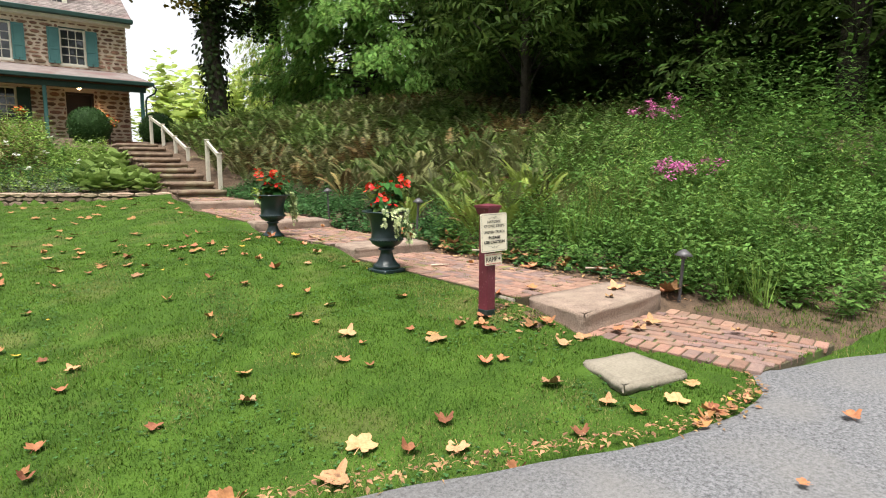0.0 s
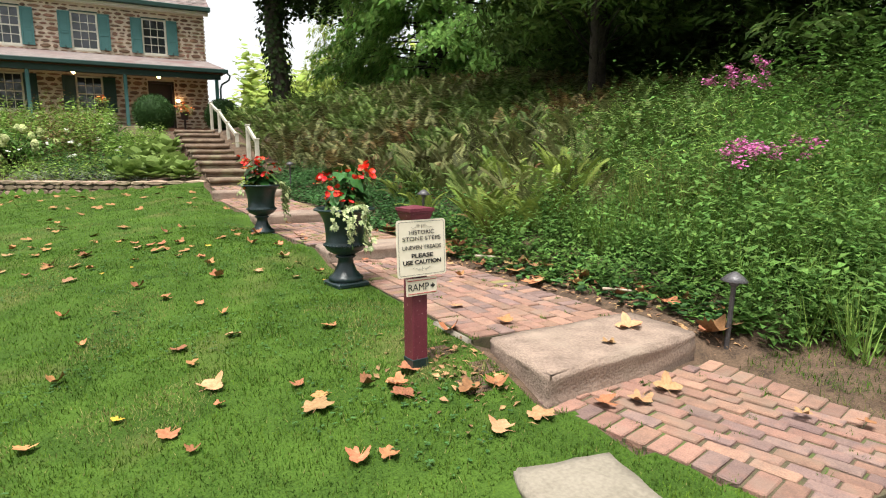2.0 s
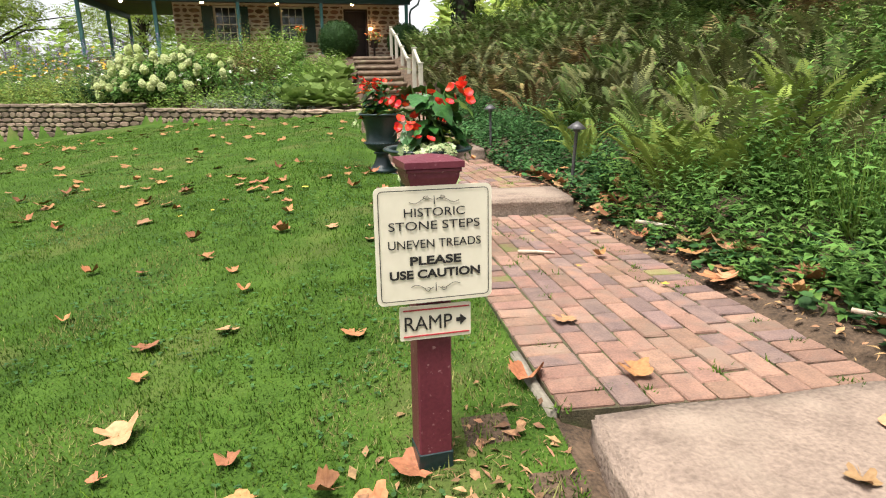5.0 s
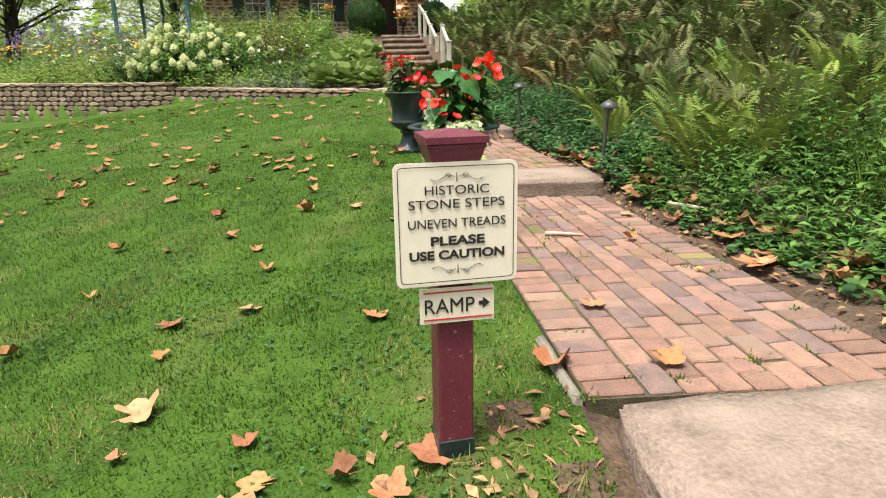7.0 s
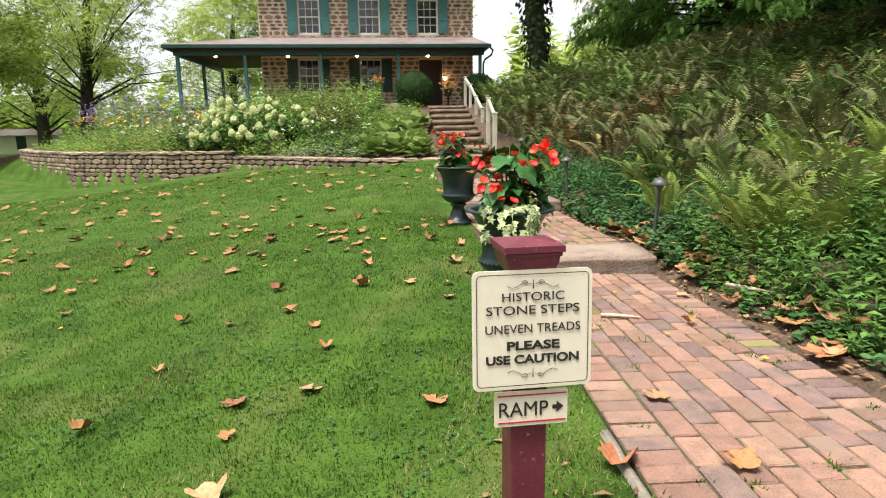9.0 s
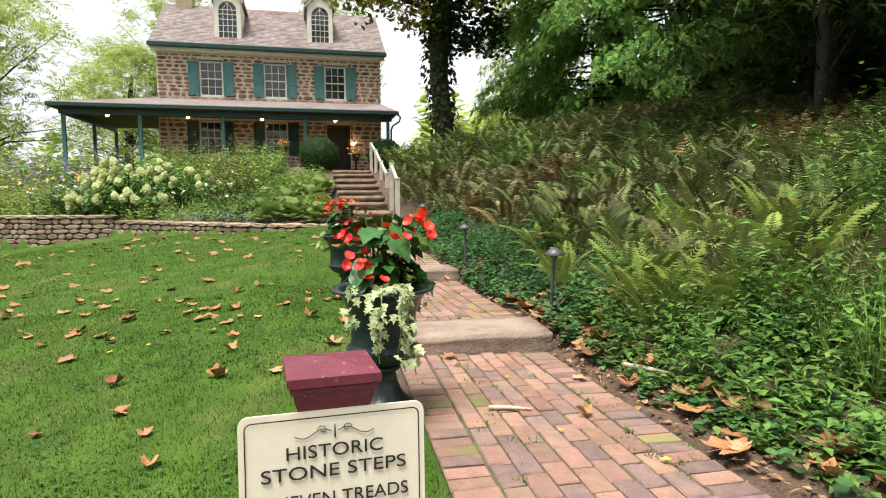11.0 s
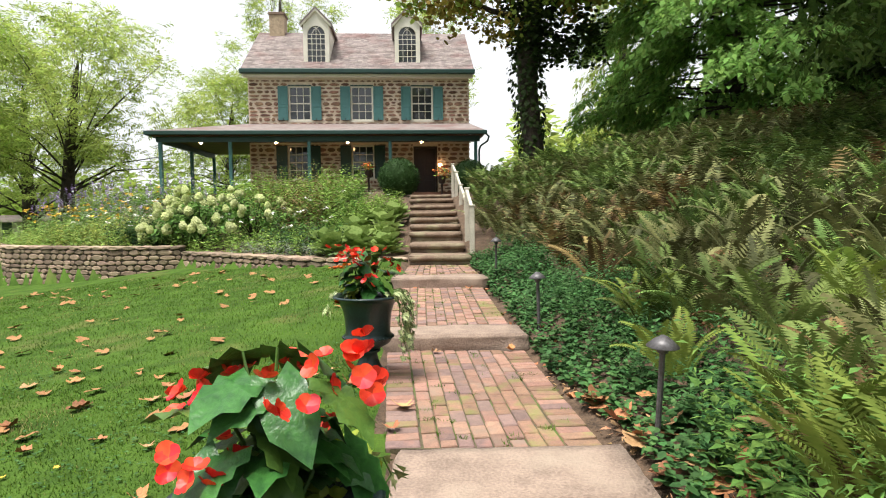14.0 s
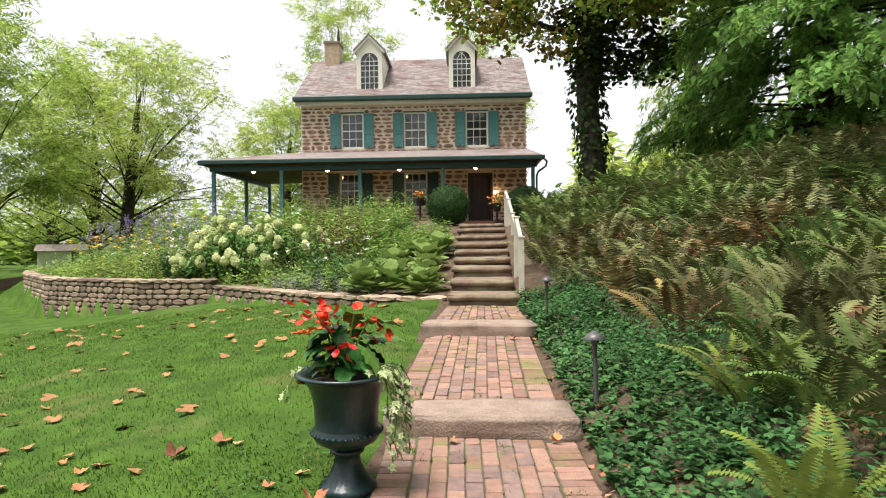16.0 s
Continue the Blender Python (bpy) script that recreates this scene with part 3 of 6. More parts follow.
def build_porch(h):
    """The wide porch: deck, posts, ceiling, lean-to roof with gutter and spout."""
    p = root("porch", HOUSE, "deep covered porch with teal posts along the house front", "porch")
    ul, ur, yf = -9.2, 6.0, -2.75
    part("deck", box(ul + 0.4, -2.5, 2.45, ur - 0.3, -0.002, FLOOR), CEIL, p)
    part("deck", box(ul + 0.4, 0, 2.45, UL - 0.002, 5.5, FLOOR), CEIL, p)
    part("ceiling", box(ul + 0.15, -2.55, 5.36, ur - 0.1, -0.05, 5.42), CEIL, p, "brown board ceiling")
    part("ceiling", box(ul + 0.15, -0.046, 5.36, UL - 0.06, 5.6, 5.42), CEIL, p)
    part("beam", box(ul + 0.3, -2.45, 5.12, ur - 0.2, -2.25, 5.36), DGREEN, p)
    part("beam", box(ul + 0.3, -2.246, 5.12, ul + 0.5, 5.5, 5.36), DGREEN, p)
    bm = bmesh.new()
    for dz in (0, -0.1):
        v = [bm.verts.new(q) for q in ((ul, yf, 5.6 + dz), (ur, yf, 5.6 + dz), (ur - 0.4, -0.002, 6.3 + dz), (UL, -0.002, 6.3 + dz))]
        bm.faces.new(v if dz == 0 else v[::-1])
        w = [bm.verts.new(q) for q in ((ul, yf, 5.6 + dz), (UL, -0.002, 6.3 + dz), (UL, 5.8, 6.3 + dz), (ul, 5.8, 5.6 + dz))]
        bm.faces.new(w if dz == 0 else w[::-1])
        x = [bm.verts.new(q) for q in ((ur, yf, 5.6 + dz), (ur, 0.3, 5.6 + dz), (ur - 0.4, -0.002, 6.3 + dz))]
        bm.faces.new(x if dz == 0 else x[::-1])
    part("porch_roof", bm, SHINGLE, p, "grey-brown shingled lean-to roof")
    part("gutter", box(ul - 0.08, yf - 0.1, 5.4, ur + 0.1, yf + 0.06, 5.58, 0.02), DGREEN, p)
    part("gutter", box(ul - 0.1, yf + 0.062, 5.4, ul + 0.05, 5.8, 5.58, 0.02), DGREEN, p)
    part("fascia", box(ur - 0.1, yf + 0.07, 5.4, ur + 0.02, 0.2, 5.58), DGREEN, p)
    for u in (-8.75, -2.1, 1.62, 5.62):
        part("post", box(u - 0.075, -2.42, FLOOR, u + 0.075, -2.27, 5.12, 0.01), TEAL, p)
    for y in (1.6, 5.3):
        part("post", box(-8.82, y, FLOOR, -8.67, y + 0.15, 5.12, 0.01), TEAL, p)
    part("post", box(-5.72, -2.42, FLOOR, -5.57, -2.27, 5.12, 0.01), TEAL, p)
    part("downspout", tube([(6.05, -2.75, 5.42), (6.2, -2.7, 5.3), (6.15, -2.6, 5.1), (5.85, -2.38, 4.9), (5.78, -2.36, 4.7), (5.78, -2.36, 2.3)], [0.045] * 6, 8), DGREEN, p)
    for u in (-7.2, -3.75, -0.4, 3.1):
        l = root("porch_light", HOUSE, "small round glowing bulb lamp on the porch ceiling", "lamp", "porch ceiling lamps")
        part("fitting", lathe([(0.07, 5.36), (0.07, 5.32), (0.035, 5.3), (0.035, 5.27)], 12), DOORM, l).location = (u, -1.6, 0)
        bm = bmesh.new()
        bmesh.ops.create_uvsphere(bm, u_segments=12, v_segments=8, radius=0.085, matrix=Matrix.Translation((u, -1.6, 5.2)))
        part("bulb", bm, BULB, l, smooth=True)
    s = root("wall_sconce", HOUSE, "small glowing wall lantern beside the front door", "lamp")
    part("bracket", box(4.05, -0.14, 4.1, 4.11, 0.0, 4.15), DOORM, s)
    bm = bmesh.new()
    bmesh.ops.create_uvsphere(bm, u_segments=10, v_segments=6, radius=0.09, matrix=Matrix.Translation((4.08, -0.2, 4.2)))
    part("bulb", bm, BULB, s, smooth=True)


build_porch(house)


# ---- stair rails ----
def rail(posts, label):
    r = root("stair_railing", Matrix(), label, "railing", "railings of the stone stairs")
    for x, y, zb, zt in posts:
        p = part("post", box(x - 0.05, y - 0.05, zb, x + 0.05, y + 0.05, zt, 0.006), WOODW, r)
        part("cap", box(x - 0.065, y - 0.065, zt, x + 0.065, y + 0.065, zt + 0.035, 0.008), WOODW, p)
    for (x, y, zb, zt), (x2, y2, zb2, zt2) in zip(posts, posts[1:]):
        bm = bmesh.new()
        for dz in (-0.1, -0.01):
            for dx in (-0.03, 0.03):
                bm.verts.new((x + dx, y + 0.05, zt + dz))
                bm.verts.new((x2 + dx, y2 - 0.05, zt2 + dz))
        bmesh.ops.convex_hull(bm, input=bm.verts[:])
        part("handrail", bm, WOODW, r)
    return r


rail([(4.03, 16.24, 0.75, 1.86), (3.95, 17.15, 1.0, 2.24)], "weathered white wooden railing beside the lowest steps")
rail([(3.97, 19.64, 1.5, 2.1), (3.86, 20.9, 1.7, 2.5), (3.75, 22.3, 1.9, 2.95), (3.64, 23.88, 2.1, 3.32)], "weathered white wooden stair railing with four posts")


# ---- garden wall of small stones ----
def build_garden_wall():
    w = root("garden_wall", Matrix(), "low dry-laid wall of brown stones edging the flower bed", "wall", kind="structure")
    line = [Vector(p) for p in WALL_LINE]
    rng = random.Random(8)
    bm = bmesh.new()
    for a, b in zip(line, line[1:]):
        d = (b - a).normalized()
        n = Vector((-d.y, d.x))
        lo = min(land(a.x, a.y - 0.2), land(b.x, b.y - 0.2)) - 0.25
        o = [a + n * 0.05, b + n * 0.05, b + n * 0.3, a + n * 0.3]
        prism([tuple(v) for v in (o[0], o[1], o[2], o[3])], lo, WALL_TOP - 0.06 + (0.13 if b.x < -2.9 else 0), bm)
    part("core", bm, JOINT, w)
    for a, b in zip(line, line[1:]):
        d, length = (b - a).normalized(), (b - a).length
        n = Vector((-d.y, d.x))
        turn = math.atan2(d.y, d.x)
        base = min(land(a.x, a.y - 0.25), land(b.x, b.y - 0.25)) - 0.06
        z = WALL_TOP + (0.13 if b.x < -2.9 else 0)
        row = 0
        while z > base:
            h = 0.1 if row == 0 else rng.uniform(0.09, 0.16)
            u = 0
            while u < length - 0.03:
                wd = rng.uniform(0.3, 0.55) if row == 0 else rng.uniform(0.14, 0.42)
                if length - u - wd < 0.12:
                    wd = length - u
                mid = a + d * (u + wd / 2)
                if z > land(mid.x, mid.y - 0.3) - 0.05:
                    v, f = stone_verts(-wd / 2, wd / 2, 0, h, rng, 0.005, 0.03 if row else 0.05, 0.95)
                    if row == 0:
                        v = [(x, 0.32 if y > 0 else y, zz) for x, y, zz in v]
                    ob = new("stone", mesh_of("stone", v, f, WALLST))
                    ob.parent = w
                    ob.matrix_world = pose(mid.x + n.x * 0.05, mid.y + n.y * 0.05, z - h / 2, 0, 0, math.degrees(turn) + rng.uniform(-1.5, 1.5))
                u += wd
            z -= h
            row += 1


build_garden_wall()


# ---- sign post ----
def text_part(body, size, x, z, parent, material, y=-0.004, bold=0.0, space=1.0, width=None):
    c = bpy.data.curves.new("lettering", "FONT")
    c.body, c.size, c.align_x, c.offset, c.space_character = body, size, "CENTER", bold, space
    c.extrude = 0.0006
    tmp = bpy.data.objects.new("tmp", c)
    scene.collection.objects.link(tmp)
    me = bpy.data.meshes.new_from_object(tmp.evaluated_get(bpy.context.evaluated_depsgraph_get()))
    bpy.data.objects.remove(tmp)
    me.materials.clear()
    me.materials.append(material)
    ob = new("lettering", me)
    ob.parent = parent
    xs = [v.co.x for v in me.vertices]
    k = width / (max(xs) - min(xs)) if width else 1.0
    ob.matrix_local = pose(x, y, z, 90) @ Matrix.Diagonal((k, 1, 1, 1))
    return ob


SIGNW = mat("sign_cream", (0.79, 0.72, 0.57), 0.45, (0.74, 0.67, 0.52), 4, 40, 0.04)
INK = mat("sign_ink", (0.025, 0.022, 0.02), 0.5, (0.02, 0.018, 0.016), 5, 50, 0.0)
RED = mat("sign_red", (0.5, 0.04, 0.05), 0.5, (0.42, 0.03, 0.04), 5, 50, 0.0)


def rounded(w, h, r, y0, y1, bm=None, steps=6):
    pts = []
    for cx, cz, a0 in ((w - r, h - r, 0), (-w + r, h - r, 90), (-w + r, -h + r, 180), (w - r, -h + r, 270)):
        for k in range(steps + 1):
            a = radians(a0 + 90 * k / steps)
            pts.append((cx + r * math.cos(a), cz + r * math.sin(a)))
    bm = bm or bmesh.new()
    f = [bm.verts.new((x, y0, z)) for x, z in pts]
    b = [bm.verts.new((x, y1, z)) for x, z in pts]
    bm.faces.new(f[::-1]), bm.faces.new(b)
    for i in range(len(pts)):
        j = (i + 1) % len(pts)
        bm.faces.new((f[i], f[j], b[j], b[i]))
    bmesh.ops.recalc_face_normals(bm, faces=bm.faces[:])
    return bm


def outline(w, h, r, t, y):
    bm = bmesh.new()
    def ring(w, h, r):
        return [(cx + r * math.cos(radians(a0 + 15 * k)), cz + r * math.sin(radians(a0 + 15 * k))) for cx, cz, a0 in ((w - r, h - r, 0), (-w + r, h - r, 90), (-w + r, -h + r, 180), (w - r, -h + r, 270)) for k in range(7)]
    a, b = ring(w, h, r), ring(w - t, h - t, r - t)
    va, vb = [bm.verts.new((x, y, z)) for x, z in a], [bm.verts.new((x, y, z)) for x, z in b]
    for i in range(len(a)):
        j = (i + 1) % len(a)
        bm.faces.new((va[i], va[j], vb[j], vb[i]))
    return bm


def build_sign_post():
    s = root("sign_post", pose(3.042, 3.73, 0.222, 0, 0, 9), "maroon painted wooden post standing in the lawn", "post")
    part("shaft", box(-0.052, -0.052, 0, 0.052, 0.052, 0.905, 0.005), MAROON, s)
    part("base_collar", box(-0.055, -0.055, 0.0, 0.055, 0.055, 0.06, 0.003), URN, s, "dark metal collar at the foot")
    part("moulding", lathe([(0.074, 0.878), (0.088, 0.893), (0.1, 0.918), (0.102, 0.933)], 4), MAROON, s).rotation_euler = (0, 0, radians(45))
    part("moulding", box(-0.078, -0.078, 0.933, 0.078, 0.078, 0.946, 0.003), MAROON, s)
    bm = bmesh.new()
    w = 0.083
    lo = [bm.verts.new((x * w, y * w, 0.946)) for x, y in ((-1, -1), (1, -1), (1, 1), (-1, 1))]
    mid = [bm.verts.new((x * w, y * w, 0.963)) for x, y in ((-1, -1), (1, -1), (1, 1), (-1, 1))]
    top = bm.verts.new((0, 0, 0.978))
    bm.faces.new(lo[::-1])
    for i in range(4):
        j = (i + 1) % 4
        bm.faces.new((lo[i], lo[j], mid[j], mid[i]))
        bm.faces.new((mid[i], mid[j], top))
    part("cap", bm, MAROON, s)
    g = root("caution_sign", pose(3.052, 3.655, 0.957, -3, 0.3, 9), "cream square sign with dark lettering and a fine border", "sign")
    part("plate", rounded(0.166, 0.164, 0.018, -0.002, 0.003), SIGNW, g)
    part("border", outline(0.156, 0.154, 0.013, 0.0022, -0.0045), INK, g)
    for body, size, z, b, wd in (("HISTORIC", 0.0335, 0.081, 0, 0.172), ("STONE STEPS", 0.0335, 0.045, 0, 0.258), ("UNEVEN TREADS", 0.0335, -0.006, 0, 0.264), ("PLEASE", 0.033, -0.053, 0.0011, 0.147), ("USE CAUTION", 0.033, -0.091, 0.0011, 0.26)):
        text_part(body, size, 0, z, g, INK, -0.0045, b, 1.0, wd)
    for z, sgn in ((0.126, 1), (-0.12, -1)):
        bm = bmesh.new()
        for k in (-1, 1):
            pts = []
            for i in range(15):
                a = i / 14
                pts.append((k * (0.006 + 0.065 * a), -0.0042, z + sgn * (0.006 * math.sin(a * 6.3) - 0.004 * a)))
            tube(pts, [0.0008] * 15, 4, bm)
            pts = [(k * (0.022 + 0.009 * math.cos(q) * (1 - q / 9)), -0.0042, z + sgn * (0.004 + 0.008 * math.sin(q) * (1 - q / 9))) for q in [i * 0.5 for i in range(12)]]
            tube(pts, [0.0007] * 12, 4, bm)
        tube([(0, -0.0042, z - 0.012), (0, -0.0042, z + 0.012)], [0.0016, 0.0008], 4, bm)
        part("flourish", bm, INK, g)
    r = root("ramp_sign", pose(3.052, 3.66, 0.728, -3, 0.6, 9), "small cream sign with an arrow and two red lines", "sign")
    part("plate", rounded(0.105, 0.05, 0.004, -0.002, 0.003), SIGNW, r)
    part("red_line", box(-0.095, -0.0045, 0.037, 0.1, -0.002, 0.0405), RED, r)
    part("red_line", box(-0.095, -0.0045, -0.0405, 0.1, -0.002, -0.037), RED, r)
    text_part("RAMP", 0.06, -0.024, -0.021, r, INK, -0.0045, 0.0, 1.0, 0.14)
    bm = bmesh.new()
    bm.faces.new([bm.verts.new((0.06 + x, -0.0045, z)) for x, z in ((0, -0.006), (0.012, -0.006), (0.012, -0.017), (0.032, 0), (0.012, 0.017), (0.012, 0.006), (0, 0.006))])
    part("arrow", bm, INK, r)


build_sign_post()


# ---- urns ----
def build_urn(m, label):
    u = root("garden_urn", m, label, "urn", "iron urns beside the path")
    part("plinth", box(-0.172, -0.172, 0, 0.172, 0.172, 0.05, 0.012), URN, u)
    part("foot", lathe([(0.165, 0.05), (0.165, 0.085), (0.15, 0.1), (0.13, 0.115), (0.1, 0.16), (0.078, 0.22), (0.07, 0.27), (0.095, 0.285), (0.1, 0.3), (0.07, 0.315)], 48, 0.035, 24), URN, u, smooth=True)
    prof = [(0.07, 0.31), (0.12, 0.325), (0.18, 0.36), (0.205, 0.4), (0.205, 0.425), (0.188, 0.44), (0.19, 0.45), (0.186, 0.46), (0.19, 0.55), (0.2, 0.62), (0.22, 0.68), (0.245, 0.72), (0.27, 0.745), (0.3, 0.752), (0.303, 0.762), (0.29, 0.77), (0.25, 0.76), (0.22, 0.72), (0.205, 0.69)]
    part("bowl", lathe(prof, 40), URN, u, smooth=True)
    bm = bmesh.new()
    for k in range(36):
        a = 2 * math.pi * k / 36
        own = bmesh.new()
        bmesh.ops.create_icosphere(own, subdivisions=1, radius=0.013, matrix=Matrix.Translation((0.206 * math.cos(a), 0.206 * math.sin(a), 0.413)))
        add(bm, own)
    tagged(part("beading", bm, URN, u, smooth=True), kind="stuff")
    part("soil", lathe([(0.21, 0.68), (0.215, 0.705), (0.05, 0.72)], 16), SOIL, u)
    return u


URN1, URN2 = (3.23, 5.84, 0.285), (2.99, 9.1, 0.36)
build_urn(pose(*URN1, 0, 0, 12) @ Matrix.Diagonal((0.93, 0.93, 0.94, 1)), "dark green-black cast iron urn planted with red flowers")
build_urn(pose(*URN2, 0, 0, 5) @ Matrix.Diagonal((0.95, 0.95, 0.94, 1)), "dark cast iron urn on the lawn edge with trailing ivy")


# ---- path lamps ----
def build_path_lamp(x, y, tip, lean, label):
    base = land(x, y)
    h = tip - base
    l = root("path_lamp", pose(x, y, base, lean, lean * 0.6), label, "lamp", "low lamps along the path")
    part("stake", tube([(0, 0, -0.1), (0, 0, h - 0.06)], [0.017, 0.017], 8), LAMPM, l)
    part("collar", lathe([(0.025, h - 0.1), (0.032, h - 0.09), (0.032, h - 0.05)], 12), LAMPM, l)
    part("hood", lathe([(0.088, h - 0.065), (0.09, h - 0.062), (0.05, h - 0.025), (0.012, h), (0.004, h)], 20), LAMPM, l, smooth=True)


for x, y, z, lean in ((5.19, 3.28, 0.7, 2), (4.8, 7.68, 1.04, 3), (4.53, 10.4, 1.12, -2), (4.33, 13.75, 1.34, 0)):
    build_path_lamp(x, y, z, lean, "small bronze path lamp with a conical hood among plants")


# ---- scattering ----
def scatter(name, protos, places, material, parent=None, label="", category="", kind="stuff", group="", smooth=False):
    """Joins many small copies of a few shapes into one mesh. places: (index, 3 x 3 matrix, offset)."""
    vs, fs, base = [], [], 0
    for k, m, o in places:
        v, f = protos[k]
        vs.append(v @ np.asarray(m).T + np.asarray(o))
        fs.append(f + base)
        base += len(v)
    v, f = np.concatenate(vs), np.concatenate(fs)
    me = bpy.data.meshes.new(name)
    me.vertices.add(len(v))
    me.vertices.foreach_set("co", v.astype(np.float32).ravel())
    w = f.shape[1]
    me.loops.add(f.size)
    me.loops.foreach_set("vertex_index", f.astype(np.int32).ravel())
    me.polygons.add(len(f))
    me.polygons.foreach_set("loop_start", np.arange(0, f.size, w, dtype=np.int32))
    me.update(calc_edges=True)
    me.validate()
    me.materials.append(material)
    if smooth:
        me.polygons.foreach_set("use_smooth", [True] * len(me.polygons))
    ob = new(name, me)
    if parent:
        ob.parent = parent
    return tagged(ob, label, category, group, kind)


def turn3(rx, ry, rz, sc=1.0):
    cx, sx, cy, sy, cz, sz = math.cos(rx), math.sin(rx), math.cos(ry), math.sin(ry), math.cos(rz), math.sin(rz)
    return np.array([[cz * cy, cz * sy * sx - sz * cx, cz * sy * cx + sz * sx], [sz * cy, sz * sy * sx + cz * cx, sz * sy * cx - cz * sx], [-sy, cy * sx, cy * cx]]) * sc


def tri(v, f):
    return np.array(v, float), np.array(f, int)


# a leaf of unit length along y: folded along its rib, drooping
LEAF = tri([(0, 0, 0), (-0.26, 0.4, 0.07), (0, 0.45, 0), (0.26, 0.4, 0.07), (0, 1, -0.14)], [(0, 2, 1), (0, 3, 2), (1, 2, 4), (2, 3, 4)])
ROUND = tri([(0, 0, 0), (-0.42, 0.25, 0.05), (-0.36, 0.75, 0.02), (0, 1, -0.08), (0.36, 0.75, 0.02), (0.42, 0.25, 0.05), (0, 0.5, -0.03)], [(6, 1, 0), (6, 2, 1), (6, 3, 2), (6, 4, 3), (6, 5, 4), (6, 0, 5)])
SLIM = tri([(0, 0, 0), (-0.07, 0.4, 0.04), (0.07, 0.4, 0.04), (0, 1, -0.12)], [(0, 2, 1), (1, 2, 3)])
BLADE = tri([(-0.05, 0, 0), (0.05, 0, 0), (0.02, 0.25, 1)], [(0, 1, 2)])
MAPLE = tri([(0, 0, 0), (-0.3, 0.05, 0.02), (-0.5, 0.35, 0.06), (-0.2, 0.42, 0), (-0.28, 0.8, 0.05), (0, 1.0, 0), (0.28, 0.8, 0.05), (0.2, 0.42, 0), (0.5, 0.35, 0.06), (0.3, 0.05, 0.02), (0, 0.4, -0.02)],
            [(10, i + 1, i) if i < 9 else (10, 0, 9) for i in range(10)])


def frond(pairs, rng, curl=1.0, fine=True):
    """A fern frond of unit length: a rib that rises and arches out along y, with paired pointed leaflets."""
    ribs, p, step = [], np.array((0.0, 0.0, 0.0)), 1.0 / 40
    for i in range(41):
        ribs.append(p)
        a = 0.16 + curl * (i / 40) ** 1.7
        p = p + step * np.array((0.07 * math.sin(4 * i / 40 + curl), math.sin(a), math.cos(a)))

    def at(q):
        k = min(39, int(q * 40))
        return ribs[k] + (ribs[k + 1] - ribs[k]) * (q * 40 - k)

    nodes = [at(0.14 + 0.86 * i / pairs) for i in range(pairs + 1)]
    v, f = list(nodes), []
    v += [np.array((-0.008, 0, 0)), np.array((0.008, 0, 0))]
    f.append((pairs + 1, pairs + 2, 0))
    if fine:
        base = len(v)
        v += [q + np.array((0.006, 0, 0)) for q in nodes]
        f += [(i, base + i, i + 1) for i in range(pairs)]
    for i in range(pairs):
        q = i / pairs
        w = 0.15 * math.sin(math.pi * (0.1 + 0.88 * q ** 0.8)) ** 0.75 + 0.006
        d = nodes[i + 1] - nodes[i]
        t = d / np.linalg.norm(d)
        n = np.array((0, -t[2], t[1]))
        for sg in (-1, 1):
            ww = w * rng.uniform(0.86, 1.1)
            tip = nodes[i] + d * 0.6 + np.array((sg * ww, 0, 0)) + t * 0.38 * ww - n * (0.16 * ww + 0.012 * rng.random())
            c = len(v)
            if fine:
                v += [tip, tip]
                v[c + 1] = (nodes[i] + tip) / 2 + d * 0.52 + n * 0.01
                v.append((nodes[i] + tip) / 2 - d * 0.3)
                f += [(i, c + 1, c + 2), (c + 2, c + 1, c)] if sg < 0 else [(c + 1, i, c + 2), (c + 1, c + 2, c)]
            else:
                v.append(tip)
                v.append(nodes[i] * 0.12 + nodes[i + 1] * 0.88)
                f.append((i, c + 1, c) if sg < 0 else (c + 1, i, c))
    return tri(v, f)


RNG = random.Random(21)
FRONDS = [frond(24, RNG, c) for c in (0.75, 1.15, 1.6)]
FRONDS_FAR = [frond(16, RNG, c, False) for c in (0.75, 1.15, 1.6)]
FRONDS_DEAD = [frond(11, RNG, c, False) for c in (1.9, 2.3)]


def fern_places(x, y, z, size, rng, count):
    got = []
    a0 = rng.uniform(0, 6.28)
    for k in range(count):
        a = a0 + 6.28 * k / count + rng.uniform(-0.35, 0.35)
        s = size * rng.uniform(0.75, 1.2)
        got.append((rng.randrange(3), turn3(rng.uniform(-0.3, 0.16), rng.uniform(-0.22, 0.22), a, s), (x + 0.05 * math.sin(-a), y + 0.05 * math.cos(a), z - 0.02)))
    return got


def leaf_mat(name, base, dark, rough=0.66, isl=0.45, trans=0.25, spec=0.14):
    return mat(name, base, rough, dark, 1.3, 25, 0.0, isl=isl, trans=trans, spec=spec)


FERN_G = leaf_mat("fern_green", (0.155, 0.22, 0.06), (0.072, 0.115, 0.028), isl=0.6, trans=0.15)
FERN_L = leaf_mat("fern_lime", (0.22, 0.29, 0.06), (0.12, 0.18, 0.035), isl=0.45, trans=0.2)
FERN_DEAD = leaf_mat("fern_dead", (0.15, 0.075, 0.032), (0.06, 0.03, 0.014), isl=0.6, trans=0.08)
FERN_B = leaf_mat("fern_bronze", (0.18, 0.19, 0.075), (0.085, 0.092, 0.035), isl=0.65, trans=0.12)
FERN_R = leaf_mat("fern_rust", (0.21, 0.15, 0.06), (0.1, 0.066, 0.028), isl=0.65, trans=0.12)
